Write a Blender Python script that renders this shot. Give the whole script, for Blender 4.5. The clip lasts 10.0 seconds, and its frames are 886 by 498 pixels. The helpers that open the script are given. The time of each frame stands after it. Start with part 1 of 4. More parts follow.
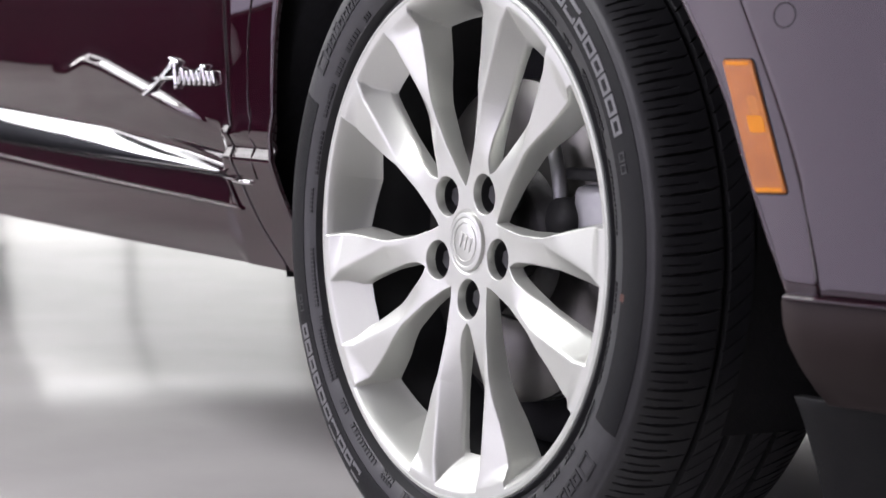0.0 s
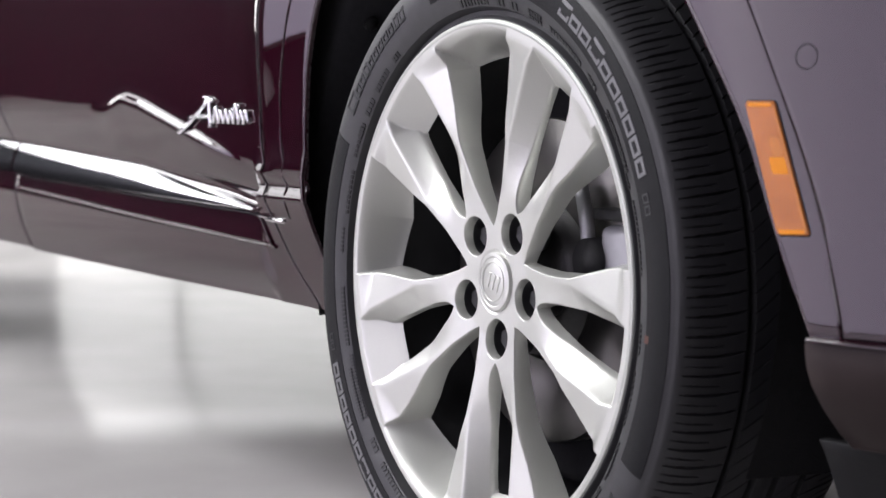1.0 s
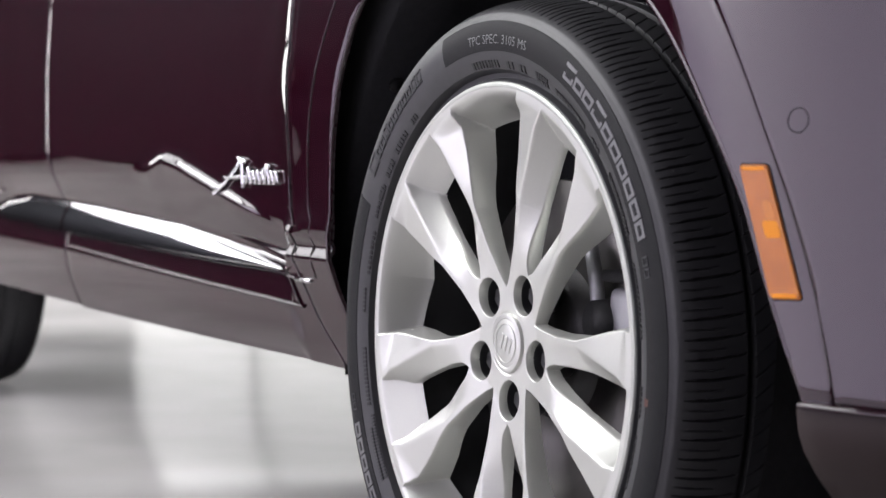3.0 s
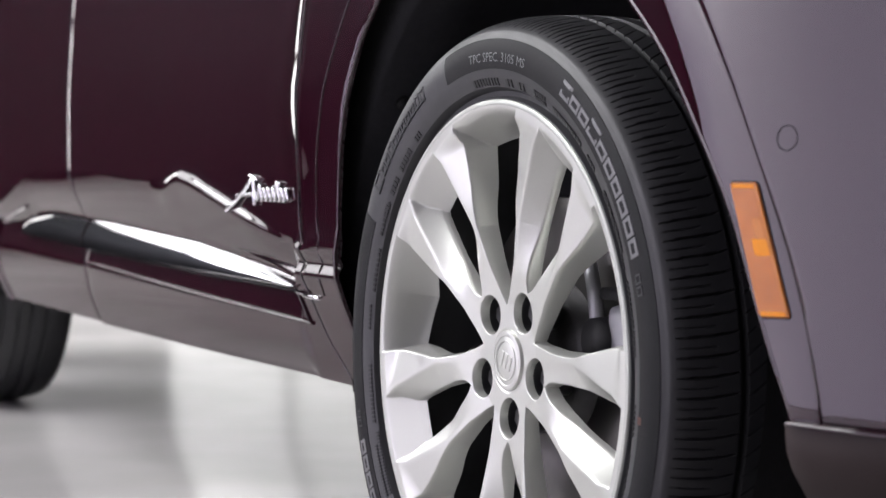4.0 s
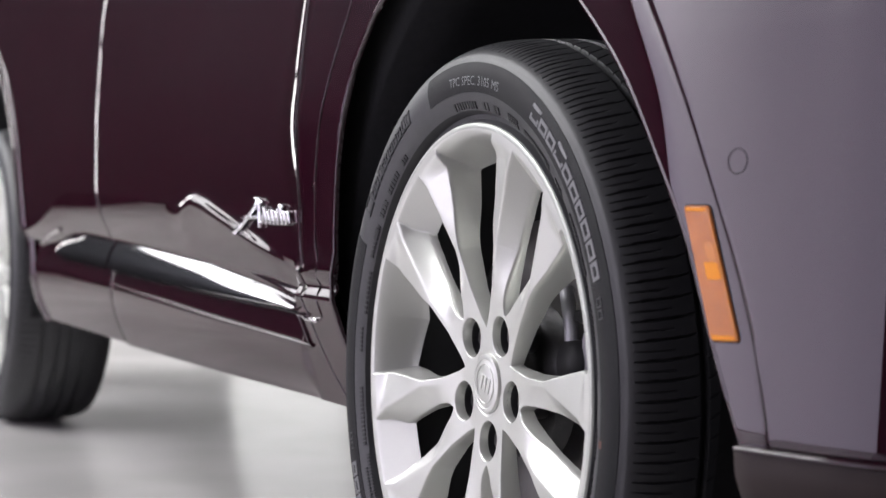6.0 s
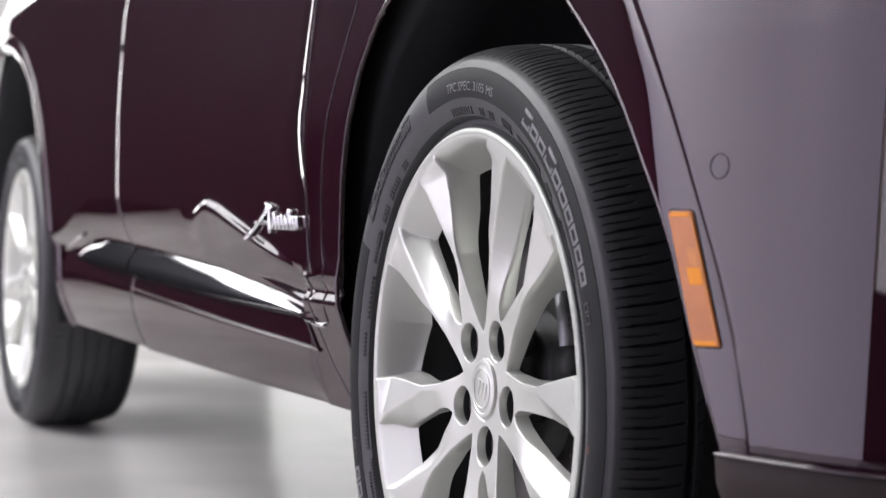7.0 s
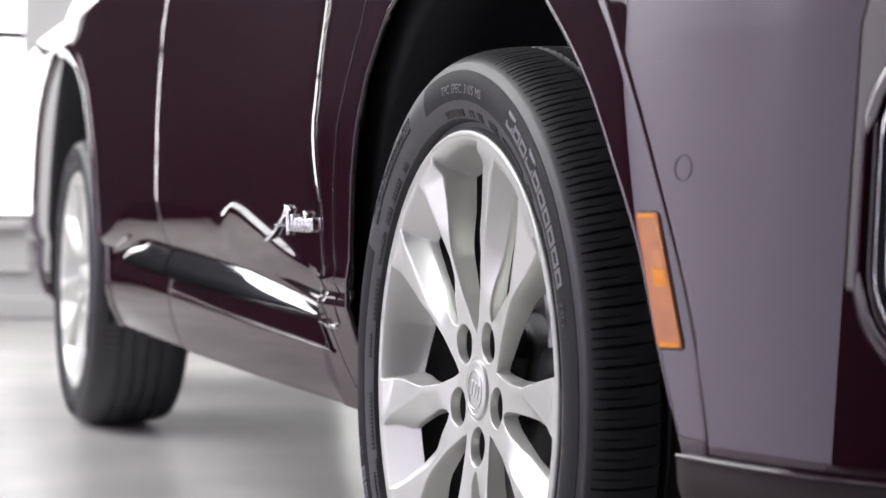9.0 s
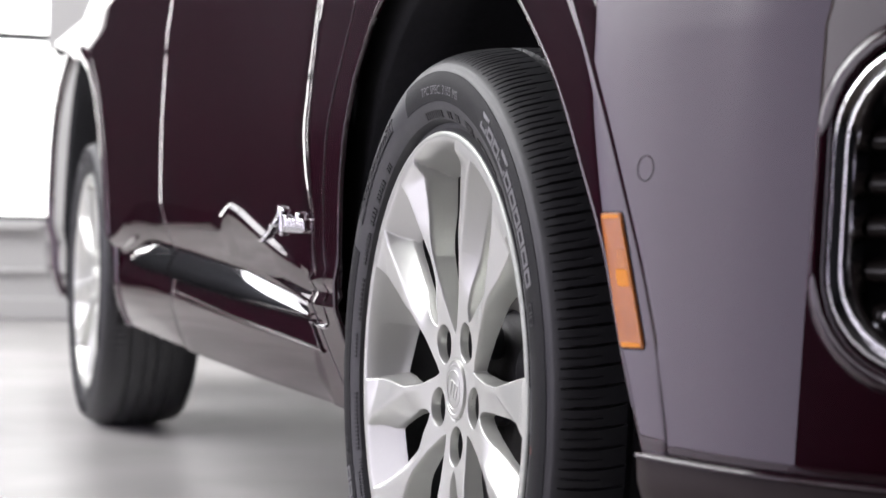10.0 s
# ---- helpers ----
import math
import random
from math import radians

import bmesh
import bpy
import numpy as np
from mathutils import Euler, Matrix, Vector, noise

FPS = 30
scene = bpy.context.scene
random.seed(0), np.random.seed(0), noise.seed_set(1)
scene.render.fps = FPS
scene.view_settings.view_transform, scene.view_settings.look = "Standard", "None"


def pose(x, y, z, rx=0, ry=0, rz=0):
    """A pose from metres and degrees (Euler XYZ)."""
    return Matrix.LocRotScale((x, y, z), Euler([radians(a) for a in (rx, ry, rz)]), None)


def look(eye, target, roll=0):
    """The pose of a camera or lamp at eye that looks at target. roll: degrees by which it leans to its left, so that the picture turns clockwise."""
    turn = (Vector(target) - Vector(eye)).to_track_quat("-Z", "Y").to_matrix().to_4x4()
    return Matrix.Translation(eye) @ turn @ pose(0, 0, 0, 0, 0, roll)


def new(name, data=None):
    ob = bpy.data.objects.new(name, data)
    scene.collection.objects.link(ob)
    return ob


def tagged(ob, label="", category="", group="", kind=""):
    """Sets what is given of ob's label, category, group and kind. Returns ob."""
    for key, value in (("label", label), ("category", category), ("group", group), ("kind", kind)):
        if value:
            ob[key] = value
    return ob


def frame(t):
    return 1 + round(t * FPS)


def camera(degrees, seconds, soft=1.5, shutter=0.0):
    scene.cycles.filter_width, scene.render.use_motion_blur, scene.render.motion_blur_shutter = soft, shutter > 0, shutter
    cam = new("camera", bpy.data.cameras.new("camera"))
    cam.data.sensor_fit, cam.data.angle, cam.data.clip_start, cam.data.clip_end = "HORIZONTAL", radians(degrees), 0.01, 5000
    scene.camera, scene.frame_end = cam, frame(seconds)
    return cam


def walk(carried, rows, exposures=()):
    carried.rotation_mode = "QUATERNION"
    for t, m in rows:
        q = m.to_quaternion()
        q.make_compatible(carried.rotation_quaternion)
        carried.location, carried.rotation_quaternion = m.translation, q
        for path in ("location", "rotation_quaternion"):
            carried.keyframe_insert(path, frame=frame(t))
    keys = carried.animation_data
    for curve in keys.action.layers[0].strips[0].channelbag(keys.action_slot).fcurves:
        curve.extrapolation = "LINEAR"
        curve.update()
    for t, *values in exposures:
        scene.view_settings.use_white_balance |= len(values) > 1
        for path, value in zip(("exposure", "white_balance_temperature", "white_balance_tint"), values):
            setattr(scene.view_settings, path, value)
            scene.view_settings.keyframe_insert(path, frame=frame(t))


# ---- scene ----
cam = camera(27.871, 10.0)
cam.data.dof.use_dof = True
cam.data.dof.focus_distance = 1.86
cam.data.dof.aperture_fstop = 6.5
PATH = [
    (0.0, pose(1.5519, -0.9967, 0.5485, 84.876, -1.294, 57.555)),
    (0.5, pose(1.5579, -0.9855, 0.5552, 85.285, -1.155, 58.406)),
    (1.0, pose(1.5644, -0.9747, 0.5591, 85.811, -1.095, 59.225)),
    (1.5, pose(1.5740, -0.9605, 0.5622, 86.324, -1.077, 60.009)),
    (2.0, pose(1.5851, -0.9441, 0.5642, 86.806, -1.075, 60.744)),
    (2.5, pose(1.5980, -0.9265, 0.5666, 87.185, -1.045, 61.414)),
    (4.0, pose(1.6323, -0.8700, 0.5691, 88.040, -1.076, 63.489)),
    (4.5, pose(1.6455, -0.8475, 0.5695, 88.277, -1.105, 64.161)),
    (5.0, pose(1.6597, -0.8240, 0.5699, 88.475, -1.129, 64.799)),
    (5.5, pose(1.6717, -0.8008, 0.5701, 88.630, -1.162, 65.409)),
    (7.0, pose(1.7062, -0.7276, 0.5721, 88.866, -1.124, 67.659)),
    (7.5, pose(1.7181, -0.7057, 0.5726, 88.882, -1.120, 68.422)),
    (8.0, pose(1.7293, -0.6837, 0.5725, 88.904, -1.115, 69.149)),
    (8.5, pose(1.7412, -0.6612, 0.5725, 88.913, -1.106, 69.869)),
    (9.0, pose(1.7524, -0.6372, 0.5730, 88.905, -1.125, 70.539)),
    (9.5, pose(1.7647, -0.6115, 0.5717, 88.954, -1.174, 71.113)),
    (10.0, pose(1.7780, -0.5866, 0.5710, 88.998, -1.314, 71.587)),
]
walk(cam, PATH)

# ---- light ----
world = bpy.data.worlds.new("world")
world.use_nodes = True
world.node_tree.nodes["Background"].inputs[0].default_value = (0.6, 0.65, 0.7, 1)
world.node_tree.nodes["Background"].inputs[1].default_value = 0.02
scene.world = world


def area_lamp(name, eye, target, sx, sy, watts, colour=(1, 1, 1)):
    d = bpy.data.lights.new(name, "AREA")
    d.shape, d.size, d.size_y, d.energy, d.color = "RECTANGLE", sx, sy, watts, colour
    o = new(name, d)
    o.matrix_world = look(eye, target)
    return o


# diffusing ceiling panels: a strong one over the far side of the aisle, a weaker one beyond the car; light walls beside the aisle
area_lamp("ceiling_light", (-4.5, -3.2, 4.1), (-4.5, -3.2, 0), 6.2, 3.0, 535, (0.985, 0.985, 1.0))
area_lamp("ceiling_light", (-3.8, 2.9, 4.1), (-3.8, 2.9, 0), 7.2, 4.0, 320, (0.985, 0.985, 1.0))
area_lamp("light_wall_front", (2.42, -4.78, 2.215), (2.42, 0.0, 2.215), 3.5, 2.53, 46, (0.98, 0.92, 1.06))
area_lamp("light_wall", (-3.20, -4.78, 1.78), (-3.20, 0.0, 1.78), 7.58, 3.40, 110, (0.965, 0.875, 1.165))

# ---- materials ----


def material(name, colour, rough=0.5, metal=0.0, coat=0.0, spec=0.5, vary=0.0, scale=20.0, bump=0.0, bump_scale=200.0,
             rough_vary=0.0, detail=4.0, coat_rough=0.02, coat_ior=1.5, edge=None):
    m = bpy.data.materials.new(name)
    m.use_nodes = True
    nt = m.node_tree
    b = nt.nodes["Principled BSDF"]
    b.inputs["Base Color"].default_value = (*colour, 1)
    b.inputs["Roughness"].default_value = rough
    b.inputs["Metallic"].default_value = metal
    b.inputs["Coat Weight"].default_value = coat
    if edge:
        b.inputs["Specular Tint"].default_value = (*edge, 1)
    b.inputs["Coat IOR"].default_value = coat_ior
    b.inputs["Coat Roughness"].default_value = coat_rough
    b.inputs["Specular IOR Level"].default_value = spec
    geo = nt.nodes.new("ShaderNodeTexCoord")
    if vary > 0:
        n = nt.nodes.new("ShaderNodeTexNoise")
        n.inputs["Scale"].default_value, n.inputs["Detail"].default_value = scale, detail
        nt.links.new(geo.outputs["Object"], n.inputs["Vector"])
        mix = nt.nodes.new("ShaderNodeMix")
        mix.data_type = "RGBA"
        mix.inputs[6].default_value = (*[c * (1 - vary) for c in colour], 1)
        mix.inputs[7].default_value = (*[min(1, c * (1 + vary)) for c in colour], 1)
        nt.links.new(n.outputs["Fac"], mix.inputs[0])
        nt.links.new(mix.outputs[2], b.inputs["Base Color"])
    if rough_vary > 0:
        n2 = nt.nodes.new("ShaderNodeTexNoise")
        n2.inputs["Scale"].default_value, n2.inputs["Detail"].default_value = scale * 0.31, 5.0
        nt.links.new(geo.outputs["Object"], n2.inputs["Vector"])
        r = nt.nodes.new("ShaderNodeMapRange")
        r.inputs["To Min"].default_value, r.inputs["To Max"].default_value = rough - rough_vary, rough + rough_vary
        nt.links.new(n2.outputs["Fac"], r.inputs["Value"])
        nt.links.new(r.outputs["Result"], b.inputs["Roughness"])
    if bump > 0:
        n3 = nt.nodes.new("ShaderNodeTexNoise")
        n3.inputs["Scale"].default_value, n3.inputs["Detail"].default_value = bump_scale, 3.0
        nt.links.new(geo.outputs["Object"], n3.inputs["Vector"])
        bp = nt.nodes.new("ShaderNodeBump")
        bp.inputs["Strength"].default_value, bp.inputs["Distance"].default_value = bump, 0.002
        nt.links.new(n3.outputs["Fac"], bp.inputs["Height"])
        nt.links.new(bp.outputs["Normal"], b.inputs["Normal"])
    return m


def glow(name, colour, strength):
    m = bpy.data.materials.new(name)
    m.use_nodes = True
    b = m.node_tree.nodes["Principled BSDF"]
    b.inputs["Base Color"].default_value = (0.8, 0.8, 0.8, 1)
    b.inputs["Emission Color"].default_value = (*colour, 1)
    b.inputs["Emission Strength"].default_value = strength
    return m


PAINT = material("burgundy_paint", (0.019, 0.0024, 0.0068), 0.5, 0.0, 1.0, 0.0, vary=0.08, scale=900, coat_ior=1.72, coat_rough=0.015, edge=(0.2, 0.06, 0.12))
SILVER = material("silver_wheel_paint", (0.635, 0.645, 0.605), 0.37, 0.52, 0.6, vary=0.04, scale=700, coat_rough=0.09)
RIM_LIP = material("silver_rim_edge", (0.52, 0.54, 0.50), 0.5, 0.8, 0.1, vary=0.05, scale=500)
RUBBER = material("tyre_rubber", (0.034, 0.034, 0.037), 0.48, 0, 0, 0.5, 0.22, 60, 0.08, 700, 0.06)
RUBBER_DARK = material("tyre_rubber_matte", (0.009, 0.009, 0.0105), 0.6, 0, 0, 0.2, 0.2, 80, 0.2, 900)
RUBBER_MARK = material("tyre_mark_rubber", (0.017, 0.017, 0.019), 0.5, 0, 0, 0.45, 0.15, 90)
RUBBER_LETTER = material("tyre_letter_rubber", (0.17, 0.17, 0.178), 0.5, 0, 0, 0.5, 0.15, 90)
CHROME = material("chrome", (0.82, 0.82, 0.83), 0.06, 1.0, rough_vary=0.03, scale=30)
# the shade inside the wheel is put into the barrel's dark grey
BARREL_SHADE = material("barrel_shade_grey", (0.05, 0.05, 0.052), 0.6, 0.3, vary=0.2, scale=40)
NUT = material("black_nut", (0.035, 0.035, 0.038), 0.28, 0.6, 0.3)
# dark grey that carries the shade of the deep stud holes
WELL = material("shaded_stud_well", (0.10, 0.10, 0.105), 0.28, 0.7, vary=0.1, scale=80)
BLACK_PLASTIC = material("black_plastic", (0.012, 0.012, 0.013), 0.6, 0, 0, 0.25, 0.2, 50, 0.2, 400)
SLAT = material("satin_brown_black_plastic", (0.03, 0.024, 0.022), 0.3, 0, 0.2, 0.5, 0.15, 60)
VALANCE = material("dark_brown_plastic", (0.034, 0.024, 0.023), 0.45, 0.0, 0.0, 0.22, 0.12, 40, 0.05, 500)
LINER = material("arch_liner_felt", (0.018, 0.018, 0.020), 0.9, 0, 0, 0.2, 0.3, 120, 0.5, 600)
STEEL = material("brake_steel", (0.15, 0.145, 0.14), 0.35, 1.0, vary=0.12, scale=50)
CAST = material("cast_iron", (0.1, 0.098, 0.1), 0.6, 0.6, vary=0.25, scale=60, bump=0.3, bump_scale=300)
CALIPER = material("caliper_grey", (0.4, 0.4, 0.42), 0.45, 0.5, vary=0.15, scale=60)
AMBER = material("amber_lens", (0.50, 0.15, 0.018), 0.2, 0, 0.25, 0.35, vary=0.18, scale=45)
AMBER_MID = material("amber_bulb_and_lit_edge", (0.60, 0.20, 0.02), 0.3, 0, 0.3, 0.3, vary=0.1, scale=200)
AMBER_DEEP = material("amber_bulb_and_lit_ends", (0.85, 0.30, 0.012), 0.3, 0, 0.0, 0.2)
CONCRETE = material("polished_concrete", (0.50, 0.485, 0.475), 0.19, 0, 0, 0.5, 0.3, 1.9, 0.10, 5.0, 0.06, 8.0)
DARK_FLOOR = material("dark_brown_floor", (0.055, 0.046, 0.041), 0.3, 0, 0, 0.5, 0.25, 2.2, 0.1, 6.0, 0.08, 6.0)
WALL = material("light_grey_wall", (0.72, 0.71, 0.7), 0.7, vary=0.04, scale=3, bump=0.1, bump_scale=150)
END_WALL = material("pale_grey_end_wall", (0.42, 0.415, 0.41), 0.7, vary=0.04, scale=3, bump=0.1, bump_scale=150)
DARK_WALL = material("charcoal_wall", (0.028, 0.028, 0.032), 0.9, 0, 0, 0.0, vary=0.15, scale=2)
CEILING = material("ceiling_paint", (0.25, 0.25, 0.25), 0.8, vary=0.05, scale=2)
FRAME_DARK = material("dark_window_frame", (0.05, 0.05, 0.052), 0.5, vary=0.1, scale=15)
TINT_GLASS = material("tinted_glass", (0.01, 0.011, 0.013), 0.03, 0, 1.0)
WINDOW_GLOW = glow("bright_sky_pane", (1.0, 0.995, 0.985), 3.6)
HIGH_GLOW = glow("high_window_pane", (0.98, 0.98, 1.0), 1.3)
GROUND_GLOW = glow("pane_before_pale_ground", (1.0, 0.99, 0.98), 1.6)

# ---- mesh helpers ----


def smooth(me, on=True):
    me.polygons.foreach_set("use_smooth", [on] * len(me.polygons))


def obj(name, verts, faces, mat, parent=None, label="", shade=True, at=None):
    me = bpy.data.meshes.new(name)
    me.from_pydata([tuple(v) for v in verts], [], faces)
    me.validate()
    me.update()
    smooth(me, shade)
    me.materials.append(mat)
    o = new(name, me)
    if at is not None:
        o.matrix_basis = at
    if parent is not None:
        o.parent = parent
    if label:
        tagged(o, label)
    return o


def part(name, bm, mat, parent=None, label="", shade=True):
    me = bpy.data.meshes.new(name)
    bm.normal_update()
    bm.to_mesh(me)
    bm.free()
    smooth(me, shade)
    me.materials.append(mat)
    o = new(name, me)
    if parent is not None:
        o.parent = parent
    if label:
        tagged(o, label)
    return o


def box(x0, x1, y0, y1, z0, z1, bevel=0.0, seg=2):
    bm = bmesh.new()
    bmesh.ops.create_cube(bm, size=1.0, matrix=Matrix.Translation(((x0 + x1) / 2, (y0 + y1) / 2, (z0 + z1) / 2)) @
                          Matrix.Diagonal((x1 - x0, y1 - y0, z1 - z0, 1)))
    if bevel > 0:
        bmesh.ops.bevel(bm, geom=bm.edges[:], offset=bevel, segments=seg, affect="EDGES", profile=0.5)
    return bm


def lathe(profile, n, closed=False):
    """Verts and faces of a profile of (radius, depth) turned round the y axis."""
    verts, faces = [], []
    k = len(profile)
    for i in range(n):
        a = 2 * math.pi * i / n
        for r, d in profile:
            verts.append((r * math.cos(a), d, r * math.sin(a)))
    for i in range(n):
        j = (i + 1) % n
        for p in range(k if closed else k - 1):
            q = (p + 1) % k
            faces.append((i * k + p, i * k + q, j * k + q, j * k + p))
    return verts, faces


def tube(points, radius, n=8, caps=True):
    """Verts and faces of a round bar along points."""
    pts = [Vector(p) for p in points]
    verts, faces = [], []
    up = Vector((0.0, 0.0, 1.0))
    for i, p in enumerate(pts):
        d = (pts[min(i + 1, len(pts) - 1)] - pts[max(i - 1, 0)]).normalized()
        s = d.cross(up)
        if s.length < 1e-4:
            s = d.cross(Vector((0, 1, 0)))
        s.normalize()
        t = d.cross(s)
        for k in range(n):
            a = 2 * math.pi * k / n
            verts.append(p + (s * math.cos(a) + t * math.sin(a)) * radius)
    for i in range(len(pts) - 1):
        for k in range(n):
            l = (k + 1) % n
            faces.append((i * n + k, i * n + l, (i + 1) * n + l, (i + 1) * n + k))
    if caps:
        faces.append(tuple(range(n))[::-1])
        faces.append(tuple((len(pts) - 1) * n + k for k in range(n)))
    return verts, faces


def interp(table, v):
    """Smooth-enough reading of a table of (key, value) with rising keys."""
    ks = [k for k, _ in table]
    return float(np.interp(v, ks, [w for _, w in table]))


def joined(pieces):
    verts, faces = [], []
    for v, f in pieces:
        o = len(verts)
        verts += list(v)
        faces += [tuple(i + o for i in q) for q in f]
    return verts, faces


# ---- room ----
FLOOR = 0.03
X0, X1, Y0, Y1, ZC = -7.4, 6.0, -4.8, 6.0, 4.2
tagged(part("floor", box(X0 - 0.2, X1 + 0.2, Y0 - 0.2, Y1 + 0.2, FLOOR - 0.2, FLOOR), CONCRETE), "polished grey concrete studio floor with cloudy sheen", "floor", kind="structure")
tagged(part("ceiling", box(X0, X1, Y0, Y1, ZC, ZC + 0.15), CEILING), "plain grey studio ceiling", "ceiling", kind="structure")
tagged(part("wall_front", box(X1, X1 + 0.2, Y0, Y1, FLOOR, ZC), DARK_WALL), "dark charcoal studio wall", "wall", kind="structure")
tagged(part("wall_left", box(X0, X1, Y1, Y1 + 0.2, FLOOR, ZC), WALL), "plain light grey studio wall", "wall", kind="structure")
tagged(part("wall_right", box(X0, 0.6, Y0 - 0.2, Y0, FLOOR, ZC), WALL), "plain light grey studio wall", "wall", kind="structure")
tagged(part("wall_right_front", box(0.6, 4.2, Y0 - 0.2, Y0, 0.95, ZC), WALL), "plain light grey studio wall", "wall", kind="structure")
# unseen dark panel, added so that the bumper's corner reflects dark low down
tagged(part("wall_right_dark_panel", box(0.6, 4.2, Y0 - 0.2, Y0 + 0.01, FLOOR, 0.945), DARK_WALL), "unseen dark panel added below the pale wall", "wall", kind="structure")
tagged(part("wall_right_end", box(4.2, X1, Y0 - 0.2, Y0, FLOOR, ZC), DARK_WALL), "dark charcoal studio wall", "wall", kind="structure")
tagged(part("floor_front", box(0.55, X1 - 0.002, Y0 + 0.002, Y1 - 0.002, FLOOR, FLOOR + 0.005), DARK_FLOOR), "dark brown floor covering ahead of the car", "floor", kind="structure")
# end wall with openings for the windows
XE = -7.12
WINS = [(-0.505, 0.33), (1.95, 2.615), (2.62, 3.6), (3.605, 5.2)]
SILL, HEAD, MULL = 0.513, 3.15, 1.41
pieces = [(-0.52, WINS[0][0])] + [(WINS[i][1], WINS[i + 1][0]) for i in range(3)] + [(WINS[3][1], 6.0)]


SILLS = [SILL, 0.16, 0.16, 0.16]


def wall_with_windows():
    vs, fs = [], []

    def add(y0, y1, z0, z1):
        bm = box(XE - 0.25, XE, y0, y1, z0, z1)
        o = len(vs)
        vs.extend([tuple(v.co) for v in bm.verts])
        fs.extend([tuple(v.index + o for v in f.verts) for f in bm.faces])
        bm.free()
    add(-0.52, WINS[1][0], FLOOR, SILL)
    add(WINS[1][0], WINS[3][1], FLOOR, 0.16)
    add(WINS[3][1], 6.0, FLOOR, SILL)
    add(-0.52, 6.0, HEAD, 4.2)
    for y0, y1 in pieces:
        add(y0, y1, 0.16 if y0 > 2 and y1 < 5 else SILL, HEAD)
    return vs, fs


v, f = wall_with_windows()
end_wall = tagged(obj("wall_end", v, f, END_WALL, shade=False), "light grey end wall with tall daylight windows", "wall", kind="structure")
tagged(part("wall_end_dark", box(XE - 0.25, XE, -4.8, -0.523, FLOOR, 2.2), DARK_WALL), "dark charcoal studio wall below a high window", "wall", kind="structure")
tagged(part("wall_end_top", box(XE - 0.25, XE, -4.8, -0.523, 3.9, 4.2), DARK_WALL), "dark charcoal studio wall above a high window", "wall", kind="structure")
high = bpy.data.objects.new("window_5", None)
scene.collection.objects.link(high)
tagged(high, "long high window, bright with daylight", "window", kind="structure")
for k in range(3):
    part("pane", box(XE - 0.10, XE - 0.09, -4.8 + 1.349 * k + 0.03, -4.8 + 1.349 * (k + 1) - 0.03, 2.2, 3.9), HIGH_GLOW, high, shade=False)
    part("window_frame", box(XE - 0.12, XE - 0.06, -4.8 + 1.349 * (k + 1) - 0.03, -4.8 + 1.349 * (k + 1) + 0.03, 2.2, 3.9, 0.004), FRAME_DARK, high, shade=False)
bm = box(XE - 0.01, XE + 0.025, -0.52, 6.0, FLOOR, 0.134, 0.006)
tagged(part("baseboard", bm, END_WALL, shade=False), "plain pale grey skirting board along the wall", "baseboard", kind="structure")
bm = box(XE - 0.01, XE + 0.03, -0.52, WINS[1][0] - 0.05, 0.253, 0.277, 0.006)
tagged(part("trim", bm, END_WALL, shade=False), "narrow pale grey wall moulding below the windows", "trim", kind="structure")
for i, (y0, y1) in enumerate(WINS):
    SILL = SILLS[i]
    w = bpy.data.objects.new("window_%d" % (i + 1), None)
    scene.collection.objects.link(w)
    w.location = (XE, (y0 + y1) / 2, SILL)
    tagged(w, "tall window with dark glazing bars, bright with daylight", "window", kind="structure")
    inv = Matrix.Translation((-XE, -(y0 + y1) / 2, -SILL))
    for nm, b in (("window_sill", (XE - 0.2, XE + 0.06, y0 - 0.03, y1 + 0.03, SILL - 0.045, SILL - 0.004)),
                  ("glazing_bar", (XE - 0.12, XE - 0.06, y0, y1, MULL - 0.02, MULL + 0.02)),
                  ("glazing_bar", (XE - 0.12, XE - 0.06, y0, y1, 2.40, 2.44)),
                  ("window_frame", (XE - 0.12, XE - 0.06, y0, y1, SILL - 0.003, SILL + 0.025))):
        o = part(nm, box(*b, 0.004), END_WALL if nm == "window_sill" else FRAME_DARK, w, shade=False)
        o.matrix_parent_inverse = inv
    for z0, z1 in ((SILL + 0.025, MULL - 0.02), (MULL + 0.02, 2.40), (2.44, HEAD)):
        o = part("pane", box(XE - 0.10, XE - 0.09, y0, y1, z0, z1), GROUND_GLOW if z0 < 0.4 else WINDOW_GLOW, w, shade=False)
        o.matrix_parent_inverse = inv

# ---- car: outer skin ----
car = bpy.data.objects.new("car", None)
scene.collection.objects.link(car)
tagged(car, "glossy dark burgundy car with silver multi-spoke wheels and chrome trim", "car")
NB, XB, LX, LY = 2.2, 0.42, 0.56, 0.98


def plan_front():
    """The bumper's plan curve from the side to the middle, by arc length."""
    out, s = [], XB
    last = None
    for i in range(401):
        a = math.pi / 2 * i / 400
        x = XB + LX * math.sin(a) ** (2 / NB)
        y = 0.024 + LY * (1 - math.cos(a) ** (2 / NB))
        if last:
            s += math.hypot(x - last[0], y - last[1])
        out.append((s, x, y))
        last = (x, y)
    return np.array(out)


PF = plan_front()
SEND = float(PF[-1, 0])
SIDE = [(-4.1, 0.0), (-3.6, -0.029), (-3.07, -0.033), (-2.3, -0.035), (-1.5, -0.034), (-0.9, -0.02), (-0.5, 0.002), (-0.2, 0.0), (0.2, 0.012), (0.42, 0.024)]


